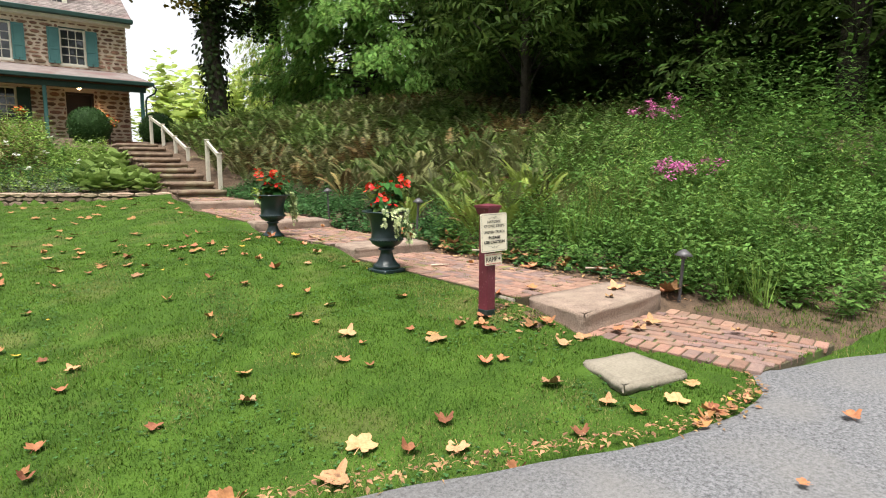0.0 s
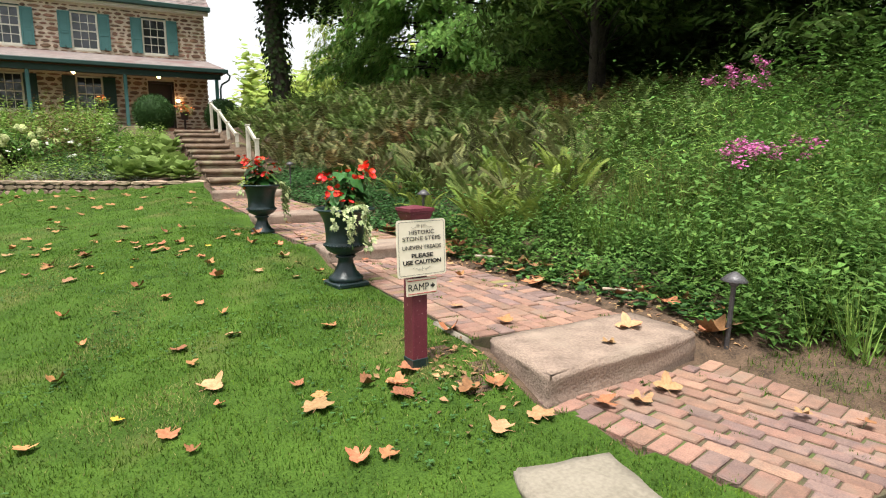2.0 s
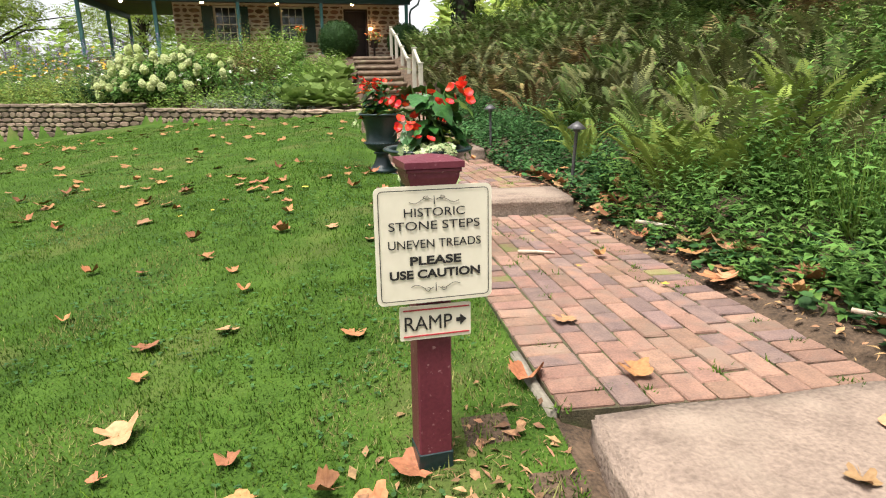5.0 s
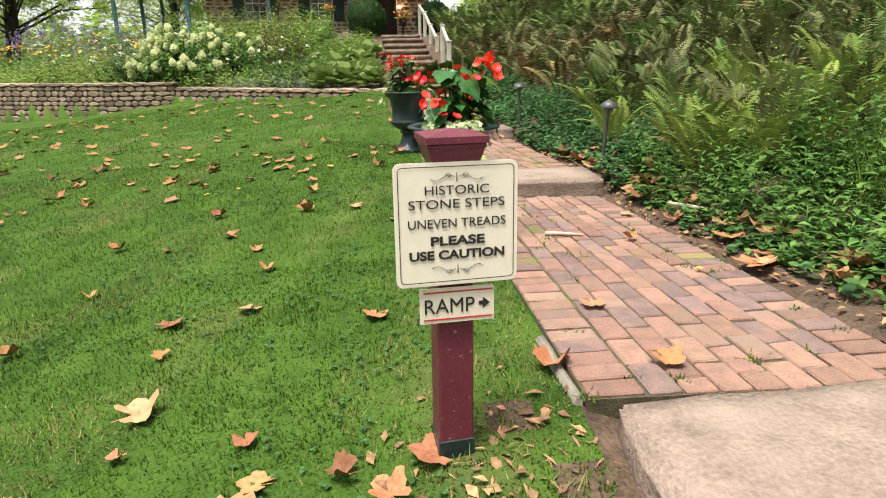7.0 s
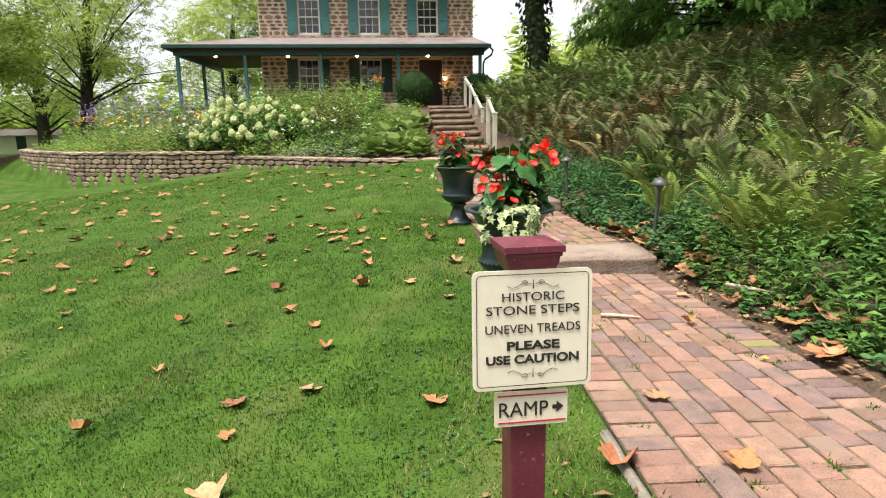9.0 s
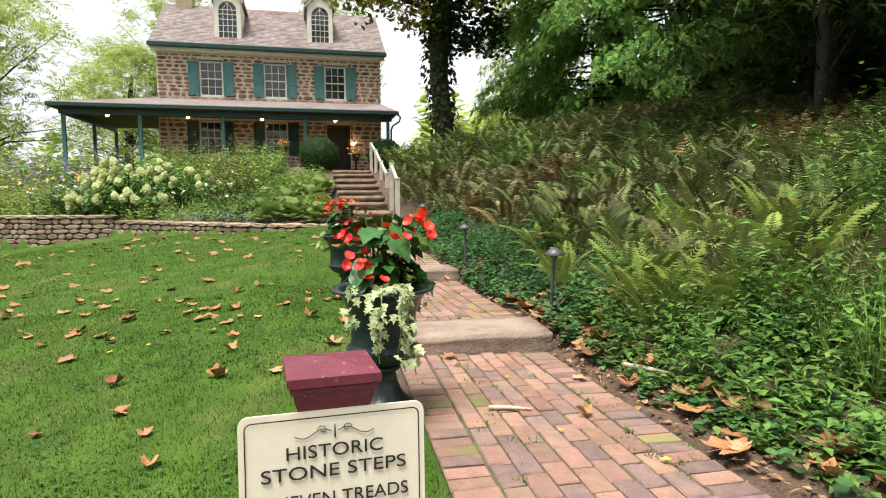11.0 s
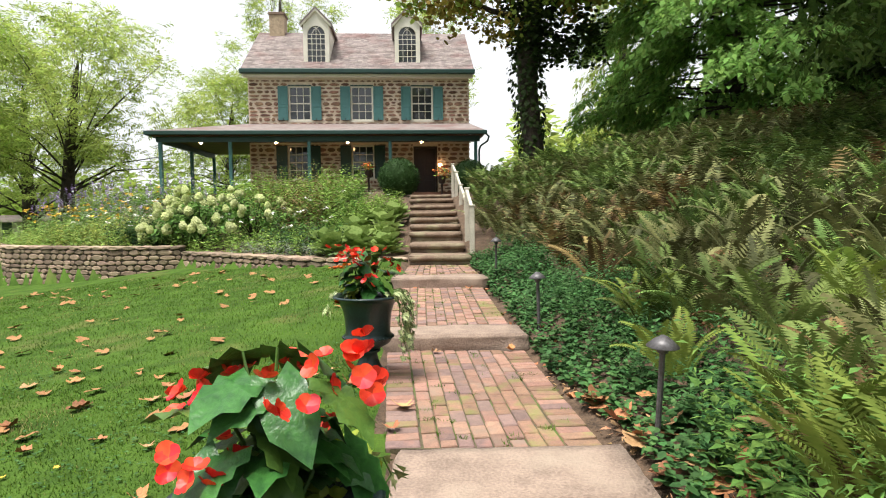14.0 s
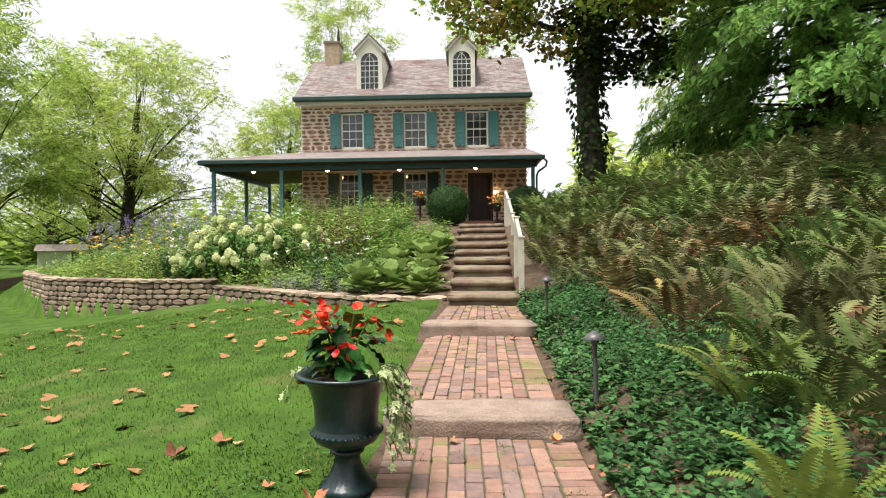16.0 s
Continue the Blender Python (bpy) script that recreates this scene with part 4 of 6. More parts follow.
WEED = leaf_mat("weed_green", (0.15, 0.275, 0.06), (0.065, 0.14, 0.03), isl=0.35)
WEED_L = leaf_mat("weed_light", (0.26, 0.38, 0.085), (0.14, 0.24, 0.045))
COVER = leaf_mat("groundcover_green", (0.075, 0.175, 0.05), (0.032, 0.085, 0.025), spec=0.2)
BLADEM = leaf_mat("grass_blades", (0.092, 0.168, 0.018), (0.04, 0.088, 0.01), rough=0.8, isl=0.5, spec=0.12)
BLADEY = leaf_mat("dry_grass_blades", (0.26, 0.25, 0.09), (0.14, 0.15, 0.045), isl=0.45)
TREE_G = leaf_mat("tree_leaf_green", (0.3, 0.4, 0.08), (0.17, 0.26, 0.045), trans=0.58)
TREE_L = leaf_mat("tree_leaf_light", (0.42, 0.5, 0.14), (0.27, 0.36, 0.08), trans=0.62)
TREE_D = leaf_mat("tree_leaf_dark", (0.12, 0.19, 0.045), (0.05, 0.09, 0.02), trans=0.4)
TREE_Y = leaf_mat("tree_leaf_yellowing", (0.3, 0.22, 0.05), (0.16, 0.14, 0.03), trans=0.35)
HEM = leaf_mat("broad_tree_leaf", (0.23, 0.4, 0.095), (0.12, 0.24, 0.05), trans=0.45)
IVYM = leaf_mat("ivy_dark", (0.04, 0.065, 0.018), (0.018, 0.032, 0.01), trans=0.1)
BOXM = leaf_mat("boxwood_green", (0.055, 0.115, 0.03), (0.025, 0.06, 0.016))


# ---- ferns of the bank ----
def build_ferns():
    rng = random.Random(5)
    sets = {"g": [], "b": [], "r": [], "l": []}
    far = {"g": [], "b": [], "r": []}
    dead = []
    step = 0.43
    for j in range(int(23 / step)):
        for i in range(int(12 / step)):
            y = 4.6 + step * (j + rng.uniform(-0.1, 1.1))
            d = 0.3 + step * (i + rng.uniform(-0.1, 1.1))
            x = lerp_table(PATH_R, y) + d
            lo = 0.6 if y > 6 else 0.9 + (6 - y) * 0.9
            if d < lo + 0.5 * noise.noise((x, y, 2)) + (0.45 if 7.6 < y < 15 else 0.0):
                continue
            if y < 6.1 or y < 7.2 and d > 1.9:
                continue
            if y < 9 and d > 4.5 + (y - 7.2) * 1.2:
                continue
            z = land(x, y)
            k = 1.2 * noise.noise((x * 0.45, y * 0.45, 5)) + 0.05 * (d - 3) + rng.uniform(-0.2, 0.2)
            size = rng.uniform(0.64, 1.02) * (1.0 if d > 2.5 else 0.85)
            near = y < 13 and d < 4
            kind = "r" if k > 0.5 else ("b" if k > 0.05 else "g")
            if near and d < 2.2 and y < 9 and rng.random() < 0.4:
                kind = "l"
            (sets if near or kind == "l" else far)[kind] += fern_places(x, y, z, size, rng, 10 if near else 9)
            if d > 1.3:
                for _ in range(4):
                    a = rng.uniform(0, 6.28)
                    dead.append((rng.randrange(2), turn3(rng.uniform(-0.7, -0.1), rng.uniform(-0.4, 0.4), a, size * rng.uniform(0.55, 0.85)), (x + rng.uniform(-0.15, 0.15), y + rng.uniform(-0.15, 0.15), z)))
    for k, m, n in (("g", FERN_G, "green"), ("b", FERN_B, "bronze"), ("r", FERN_R, "rusty brown"), ("l", FERN_L, "lime green")):
        if sets[k]:
            scatter("ferns", FRONDS, sets[k], m, label="dense %s fern fronds covering the bank" % n, category="ferns")
        if k in far and far[k]:
            scatter("ferns", FRONDS_FAR, far[k], m, label="dense %s fern fronds higher up the bank" % n, category="ferns")
    scatter("dead_fronds", FRONDS_DEAD, dead, FERN_DEAD, label="withered brown fern fronds hanging between green ones", category="ferns")


build_ferns()


def build_fern(x, y, size, count, material, seed, label):
    r = random.Random(seed)
    z = land(x, y)
    t = root("fern", pose(x, y, z), label, "fern", "large ferns by the path")
    for k, m, o in fern_places(x, y, z, size, r, count):
        scatter("frond", FRONDS, [(k, m, np.array(o) - (x, y, z))], material, t, kind="")


for i, (x, y, sz) in enumerate(((5.3, 6.7, 0.85), (5.75, 6.3, 0.9), (5.55, 7.4, 0.9), (6.3, 6.6, 1.05), (5.2, 8.5, 0.7), (5.9, 8.4, 0.9), (6.9, 7.4, 1.0), (5.4, 9.9, 0.75))):
    build_fern(x, y, sz * 0.8, 11, FERN_L if i % 3 != 2 else FERN_G, 40 + i, "tall light green fern with arching fronds beside the path")


# ---- weeds and groundcover ----
def sprig(n, height, leaf, rng, proto_count, lean=0.25, spread=0.09):
    """A leafy stem as leaf places about the origin."""
    got = []
    dx, dy = rng.uniform(-lean, lean), rng.uniform(-lean, lean)
    for i in range(n):
        s = (i + 1) / n
        a = i * 2.4 + rng.uniform(-0.4, 0.4)
        got.append((rng.randrange(proto_count), turn3(rng.uniform(-0.2, 0.7), rng.uniform(-0.3, 0.3), a, leaf * rng.uniform(0.7, 1.2) * (1.15 - 0.5 * s)), (dx * s * height, dy * s * height, s * height)))
    return got


def weeds(name, count, where, height, leaf, n, material, protos, label, seed, category="plants"):
    rng = random.Random(seed)
    out = []
    tries = 0
    while count and tries < 60000:
        tries += 1
        p = where(rng)
        if p is None:
            continue
        x, y = p
        z = land(x, y)
        h = height * rng.uniform(0.55, 1.25) * (1 + 0.6 * noise.noise((x * 0.9, y * 0.9, seed)))
        out += [(k, m, (x + o[0], y + o[1], z + o[2])) for k, m, o in sprig(n, h, leaf, rng, len(protos))]
        count -= 1
    if out:
        scatter(name, protos, out, material, label=label, category=category)


def along(y0, y1, d0, d1):
    def pick(rng):
        y = rng.uniform(y0, y1)
        return lerp_table(PATH_R, y) + rng.uniform(d0, d1), y
    return pick


def patch(x0, x1, y0, y1, dens=0.0):
    def pick(rng):
        x, y = rng.uniform(x0, x1), rng.uniform(y0, y1)
        return (x, y) if noise.noise((x * 0.7, y * 0.7, 11)) > dens - 0.35 else None
    return pick


weeds("groundcover", 1700, along(7.0, 16, 0.02, 1.0), 0.15, 0.075, 6, COVER, [ROUND, LEAF], "low dark green leafy groundcover edging the path", 31)
weeds("groundcover", 1000, along(7.3, 16, 0.35, 1.6), 0.32, 0.095, 11, COVER, [LEAF, SLIM, SLIM], "leafy green plants between path and ferns", 32)
weeds("groundcover", 150, along(3.4, 6.8, 0.1, 0.8), 0.09, 0.075, 5, COVER, [ROUND], "small patch of ground ivy beside the brick path", 33)
weeds("weeds", 1500, patch(5.6, 11, 2.7, 6.6), 0.6, 0.115, 17, WEED, [SLIM, LEAF], "tall leafy green weeds covering the bank", 34)
weeds("weeds", 900, patch(6.2, 13, 2.8, 8.5), 0.85, 0.13, 20, WEED, [LEAF, SLIM], "rank green wild plants on the bank", 35)
weeds("weeds", 700, patch(6.4, 14, 3.4, 11), 0.95, 0.15, 17, WEED_L, [SLIM], "light green wild stems on the bank", 36)
weeds("weeds", 260, patch(9, 18, 3, 12), 1.15, 0.24, 14, WEED, [LEAF, SLIM], "tall wild plants towards the wood", 37)
weeds("weeds", 1500, along(3.0, 7.6, 0.28, 2.0), 0.36, 0.1, 12, WEED, [SLIM, SLIM, LEAF], "green weeds at the edge of the brick path", 38)
weeds("weeds", 170, patch(9.5, 15, 3.5, 7.5), 2.0, 0.17, 30, WEED, [SLIM, LEAF], "tall leafy wild plants at the bank's shoulder", 45)
weeds("weeds", 260, lambda r: (r.uniform(5, 10), r.uniform(22, 30)), 0.5, 0.3, 9, WEED_L, [LEAF, ROUND], "light green plants on the sunny top of the bank", 39)


def tall_grass(name, count, where, h, material, label, seed):
    rng = random.Random(seed)
    out = []
    for _ in range(count):
        p = where(rng)
        if not p:
            continue
        x, y = p
        z = land(x, y)
        for k in range(12):
            a = rng.uniform(0, 6.28)
            m = turn3(-rng.uniform(0.0, 0.4), 0, a, 1) @ np.diag((0.13, 0.8 * h, h * rng.uniform(0.6, 1.1)))
            out.append((0, m, (x + rng.uniform(-0.06, 0.06), y + rng.uniform(-0.06, 0.06), z)))
    scatter(name, [BLADE], out, material, label=label, category="grass")


weeds("weeds", 700, patch(6.0, 12, 2.1, 3.8), 0.55, 0.12, 16, WEED, [SLIM, LEAF], "green weeds in front of the bank", 43)
weeds("weeds", 300, along(3.3, 7.2, 0.15, 0.6), 0.12, 0.08, 6, WEED, [SLIM, LEAF], "small weeds in the soil beside the bricks", 44)
tall_grass("tall_grass", 700, patch(5.7, 11, 2.7, 6.5), 0.55, WEED_L, "long arching grass among the weeds", 41)
tall_grass("tall_grass", 40, patch(6.3, 7.4, 4.8, 6.2), 0.75, BLADEY, "yellowing tufts of long grass", 42)


# ---- lawn blades ----
def build_lawn():
    rng = np.random.RandomState(3)
    zones = [(-1.5, 3.95, 1.5, 5.5, 5200, 0.028), (-4, 3.5, 5.5, 9.5, 2900, 0.03), (-9, 3.1, 9.5, 17.5, 900, 0.034), (5.0, 7.5, 1.5, 3.1, 1500, 0.06), (-4, 3.4, 1.6, 5.5, 500, 0.05)]
    green, dry = [], []
    for x0, x1, y0, y1, dens, h in zones:
        n = int((x1 - x0) * (y1 - y0) * dens)
        X, Y, A = rng.uniform(x0, x1, n), rng.uniform(y0, y1, n), rng.uniform(0, 6.28, n)
        for x, y, a in zip(X, Y, A):
            if x < 4.4 and x > lerp_table(PATH_L, y) - 0.03 and not (y < 3.0 and x < 3.6 and y > 1.5):
                continue
            if y < lerp_table(ROAD_EDGE, x) - 0.03 * rng.rand() or y > wall_y(x) - 0.1 and x < 3:
                continue
            if 2.9 < x < 3.5 and 2.06 < y < 2.58:
                continue
            t = noise.noise((x * 1.1, y * 1.1, 7))
            w = noise.noise((x * 4, y * 4, 1))
            if ((x - 3.28) / 0.42) ** 2 + ((y - 3.62) / 0.5) ** 2 < 1.0 and rng.rand() < 0.22:
                continue
            hh = h * (0.6 + 0.6 * rng.rand()) * (1 + 0.5 * w)
            m = turn3(-rng.uniform(0.0, 0.9), 0, a, 1) @ np.diag((0.05 + 0.004 * y, hh * 0.9, hh))
            (dry if t > 0.2 and rng.rand() < 0.5 or rng.rand() < 0.03 else green).append((0, m, (x, y, land(x, y) - 0.004)))
    scatter("lawn_grass", [BLADE], green, BLADEM, label="short mown green lawn grass", category="grass")
    scatter("lawn_grass", [BLADE], dry, BLADEY, label="dry yellowish blades in the lawn", category="grass")
    r = random.Random(9)
    clover = []
    for _ in range(5200):
        x, y = r.uniform(-1.5, 3.3), r.uniform(2.0, 10)
        if noise.noise((x * 0.9, y * 0.9, 21)) < 0.0 or y < lerp_table(ROAD_EDGE, x) + 0.05 or x > lerp_table(PATH_L, y) - 0.1:
            continue
        z = land(x, y) + r.uniform(0.012, 0.03)
        for k in range(3):
            clover.append((0, turn3(r.uniform(-0.2, 0.3), 0, r.uniform(0, 6.28), r.uniform(0.011, 0.021)), (x, y, z)))
    scatter("clover", [ROUND], clover, COVER, label="patches of clover leaves in the lawn", category="clover")


build_lawn()


# ---- trees ----
def limb(p, d, length, r, rng, segs=5, sag=0.0):
    pts, rad = [Vector(p)], [r]
    d = Vector(d).normalized()
    for i in range(segs):
        d = (d + Vector((rng.uniform(-0.22, 0.22), rng.uniform(-0.22, 0.22), rng.uniform(-0.12, 0.2) - sag))).normalized()
        pts.append(pts[-1] + d * length / segs)
        rad.append(r * (1 - 0.85 * (i + 1) / segs))
    return pts, rad


def leaf_clump(c, radius, n, size, rng, protos, flat=0.75, droop=0.0):
    got = []
    for _ in range(n):
        u = Vector((rng.gauss(0, 1), rng.gauss(0, 1), rng.gauss(0, 1)))
        u = u.normalized() * radius * rng.random() ** 0.45
        got.append((rng.randrange(protos), turn3(rng.uniform(-0.9, 0.5) - droop, rng.uniform(-0.7, 0.7), rng.uniform(0, 6.28), size * rng.uniform(0.6, 1.3)), (c[0] + u.x, c[1] + u.y, c[2] + u.z * flat)))
    return got


def build_tree(name, x, y, height, trunk, crown, label, leafm, seed, size=0.2, clumps=46, per=90, lean=(0, 0), low=0.35, base=None, protos=None, flat=0.7, clump=0.16, yellow=None):
    """Tapered trunk, limbs, and a crown of leaf clumps set at limb ends inside an uneven outline."""
    rng = random.Random(seed)
    protos = protos or [LEAF]
    z = land(x, y) if base is None else base
    t = root(name, pose(x, y, z), label, "tree")
    pts = [Vector((0, 0, -0.3)), Vector((lean[0] * 0.15, lean[1] * 0.15, height * 0.15)), Vector((lean[0] * 0.4, lean[1] * 0.4, height * 0.4)), Vector((lean[0] * 0.8, lean[1] * 0.8, height * 0.7)), Vector((lean[0], lean[1], height * 0.8))]
    part("trunk", tube(pts, [trunk * 1.25, trunk, trunk * 0.8, trunk * 0.45, trunk * 0.12], 12), BARK, t, smooth=True)
    leaves, extra = [], []
    tw = bmesh.new()
    for i in range(clumps):
        s = low + (1 - low) * ((i + rng.random()) / clumps)
        k = (s - low) / (1 - low)
        wide = crown * (0.5 + 1.1 * math.sin(math.pi * min(0.98, 0.2 + 0.75 * k))) * 0.62 * rng.uniform(0.25, 1.15)
        a = i * 2.4 + rng.uniform(-0.5, 0.5)
        c = Vector((lean[0] * s + wide * math.cos(a), lean[1] * s + wide * math.sin(a), height * s + rng.uniform(-0.04, 0.05) * height))
        if i % 4 == 0:
            o = Vector((lean[0] * s * 0.8, lean[1] * s * 0.8, height * s * 0.5))
            mid = (o + c) / 2 + Vector((0, 0, 0.05 * height * rng.uniform(-0.3, 1)))
            tube([o, mid, c], [trunk * 0.2 * (1.2 - k), trunk * 0.11 * (1.2 - k), 0.015], 6, tw)
        cl = leaf_clump(c, crown * clump * 2 * rng.uniform(0.7, 1.25), per, size, rng, len(protos), flat)
        if yellow and rng.random() < 0.35:
            extra += cl
        else:
            leaves += cl
    part("branching", tw, BARK, t, smooth=True)
    scatter("crown", protos, leaves, leafm, t, kind="")
    if extra:
        scatter("yellowing_leaves", protos, extra, yellow, t, "yellow and orange turning leaves", kind="")
    return t


# ivy-clad tree by the house
def build_ivy_tree():
    rng = random.Random(77)
    x, y = 6.5, 25.4
    t = root("ivy_tree", pose(x, y, land(x, y)), "old tree with an ivy-covered trunk and turning leaves", "tree")
    spine = [Vector(p) for p in ((0, 0, -0.3), (-0.05, 0, 1.2), (-0.25, 0, 3.2), (-0.2, 0.1, 5), (0.1, 0.1, 7), (0.5, 0.2, 9.5), (0.6, 0.2, 12))]
    part("trunk", tube(spine, [0.48, 0.36, 0.34, 0.4, 0.34, 0.26, 0.15], 12), BARK, t, smooth=True)
    tw = bmesh.new()
    leaves, yel, ivy = [], [], []
    for a, b in zip(spine, spine[1:]):
        for _ in range(330):
            s, q = rng.random(), rng.uniform(0, 6.28)
            p = a.lerp(b, s)
            r = 0.4 + 0.16 * rng.random() + (0.45 * max(0, noise.noise((p.z * 0.9, q, 0))) if p.z > 2.5 else 0)
            ivy.append((0, turn3(rng.uniform(-1.7, -0.6), rng.uniform(-0.4, 0.4), q - 1.57, rng.uniform(0.1, 0.2)), (p.x + r * math.cos(q), p.y + r * math.sin(q), p.z)))
    for i, (d, h, ln) in enumerate((((-1, -0.25, 0.25), 5.4, 4.6), ((-1, -0.1, 0.75), 6.8, 5.2), ((-0.8, 0.3, 0.5), 8.0, 4.8), ((1, -0.2, 0.55), 5.6, 4.2), ((0.9, 0.2, 0.9), 7, 4.6), ((0.2, -1, 0.6), 7, 4.2), ((-0.3, -1, 0.5), 8.8, 4.4), ((0.1, 0.6, 0.9), 8, 4), ((-0.9, -0.4, 0.0), 7.4, 4.2), ((0.7, -0.7, 0.3), 6.2, 3.8), ((-0.7, -0.6, 0.6), 10, 4.6), ((0.8, 0.1, 0.5), 10, 4.5))):
        p = spine[2].lerp(spine[6], (h - 3.2) / 8.8)
        p.z = h
        pts, rad = limb(p, d, ln, 0.13, rng, 6, 0.06)
        tube(pts, rad, 6, tw)
        for q in pts[2:]:
            for _ in range(5):
                c = q + Vector((rng.uniform(-0.8, 0.8), rng.uniform(-0.8, 0.8), rng.uniform(-0.9, 0.5)))
                cl = leaf_clump(c, rng.uniform(0.45, 0.85), 60, 0.19, rng, 2, 0.8, 0.3)
                if rng.random() < (0.5 if d[0] < 0 and h < 7.6 else 0.22):
                    yel += cl
                else:
                    leaves += cl
        ivy += leaf_clump(pts[1], 0.7, 140, 0.16, rng, 1, 0.9)
    for _ in range(26):
        c = Vector((rng.uniform(-0.5, 1.9), rng.uniform(-0.5, 0.5), rng.uniform(4.0, 9)))
        ivy += leaf_clump(c, 0.75, 130, 0.18, rng, 1)
    part("branching", tw, BARK, t, smooth=True)
    scatter("crown", [LEAF, ROUND], leaves, TREE_G, t, kind="")
    scatter("turning_leaves", [LEAF, ROUND], yel, TREE_Y, t, "yellow and rusty turning leaves", kind="")
    scatter("ivy", [ROUND], ivy, IVYM, t, "dark ivy leaves wrapping the trunk", kind="")


build_ivy_tree()


def build_layered_tree(x, y, height, radius, seed, label, m, tiers=26, boughs=9, leaf=0.34, low=0.3):
    """A broad tree clothed to the ground: level boughs, each a ragged shelf of drooping leaves with dark gaps between."""
    rng = random.Random(seed)
    z = land(x, y)
    t = root("broad_tree", pose(x, y, z), label, "tree")
    part("trunk", tube([(0, 0, -0.3), (0.1, 0, height * 0.4), (0, 0, height)], [0.34, 0.24, 0.03], 10), BARK, t, smooth=True)
    out = []
    tw = bmesh.new()
    for i in range(tiers):
        s = i / tiers
        zz = low + (height - low) * s
        for k in range(boughs):
            a = k * 6.283 / boughs + i * 0.83 + rng.uniform(-0.3, 0.3)
            ln = radius * (0.35 + 0.65 * math.cos(1.45 * max(0, s - 0.12) / 0.88)) * rng.uniform(0.66, 1.14)
            up, sag = rng.uniform(0.12, 0.4), rng.uniform(0.35, 0.55)

            def at(q):
                return Vector((ln * q * math.cos(a), ln * q * math.sin(a), zz + ln * (up * q - sag * q * q)))

            if k % 2 == 0:
                tube([at(0), at(0.5), at(0.95)], [0.06, 0.035, 0.01], 4, tw)
            n = int(14 + 30 * ln)
            for _ in range(n):
                q = 0.45 + 0.6 * rng.random() ** 0.6
                side = rng.gauss(0, 0.2) * ln * 0.5 * (1.15 - 0.6 * q)
                p = at(q) + Vector((-math.sin(a) * side, math.cos(a) * side, -0.12 * abs(side) + rng.gauss(0, 0.16)))
                out.append((rng.randrange(2), turn3(rng.uniform(-1.35, -0.25), rng.uniform(-0.45, 0.45), a - 1.57 + rng.uniform(-0.8, 0.8), leaf * rng.uniform(0.6, 1.25)), tuple(p)))
    part("branching", tw, BARK, t)
    scatter("foliage", [LEAF, SPRAY], out, m, t, kind="")


# a twig of six leaves, of unit length along y
SPRAY = tri([w for k in range(6) for w in ((0, 0.14 * k, 0), ((-1) ** k * 0.28 - 0.06, 0.14 * k + 0.2, 0.03), ((-1) ** k * 0.3 + 0.06, 0.14 * k + 0.08, -0.02), ((-1) ** k * 0.52, 0.14 * k + 0.26, -0.12))],
            [g for k in range(6) for g in (((4 * k, 4 * k + 2, 4 * k + 1), (4 * k + 1, 4 * k + 2, 4 * k + 3)) if k % 2 == 0 else ((4 * k, 4 * k + 1, 4 * k + 2), (4 * k + 1, 4 * k + 3, 4 * k + 2)))])

build_layered_tree(14.0, 26.5, 15.0, 5.6, 3, "broad leafy tree with layered boughs down to the bank", HEM, 30, 11)
build_layered_tree(11.6, 33.0, 9.5, 2.4, 5, "slender light green tree at the top of the bank", TREE_L, 15, 6, 0.28)
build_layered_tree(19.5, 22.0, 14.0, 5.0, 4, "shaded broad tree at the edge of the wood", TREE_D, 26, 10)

# the shaded wood on the bank
WOOD = [(12.2, 13.4, 15, 0.11, 4.4), (13.9, 15.2, 16, 0.17, 4.6), (17.5, 11.0, 15, 0.35, 4.8), (20.5, 16.0, 17, 0.4, 5.2), (16.0, 6.2, 14, 0.3, 4.6), (21.5, 8.5, 16, 0.35, 5.2), (24, 22, 18, 0.4, 5.6), (27, 13, 17, 0.4, 5.6), (20, 2.5, 14, 0.3, 4.8), (27, 5, 16, 0.35, 5.2), (22.5, 29, 18, 0.4, 5.5), (31, 20, 18, 0.4, 6)]
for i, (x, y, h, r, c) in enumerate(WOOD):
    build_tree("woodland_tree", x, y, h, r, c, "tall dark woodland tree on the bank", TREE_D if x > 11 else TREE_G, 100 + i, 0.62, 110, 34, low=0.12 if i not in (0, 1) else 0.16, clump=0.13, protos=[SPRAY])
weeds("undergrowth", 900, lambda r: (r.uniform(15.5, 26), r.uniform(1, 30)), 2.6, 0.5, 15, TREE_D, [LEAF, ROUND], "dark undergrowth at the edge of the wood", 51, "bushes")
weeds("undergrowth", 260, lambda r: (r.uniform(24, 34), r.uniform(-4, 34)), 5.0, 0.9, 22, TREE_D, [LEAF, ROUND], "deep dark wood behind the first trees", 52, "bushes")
weeds("far_woods", 320, lambda r: (r.uniform(8, 40), r.uniform(40, 60)), 5.0, 1.1, 22, TREE_L, [LEAF, ROUND], "light green trees far behind the bank", 53, "trees")
weeds("far_woods", 520, lambda r: (r.uniform(-75, -16), r.uniform(58, 82)), 6.0, 1.2, 22, TREE_G, [LEAF, ROUND], "hazy far trees beyond the garden", 54, "trees")
# added behind the camera, never in view: blocks horizon light from porch and front
weeds("far_woods", 420, lambda r: (r.uniform(-60, 60), r.uniform(-42, -22)), 15.0, 2.2, 26, TREE_D, [LEAF], "unseen trees added behind the camera to block low sky light", 56, "trees")
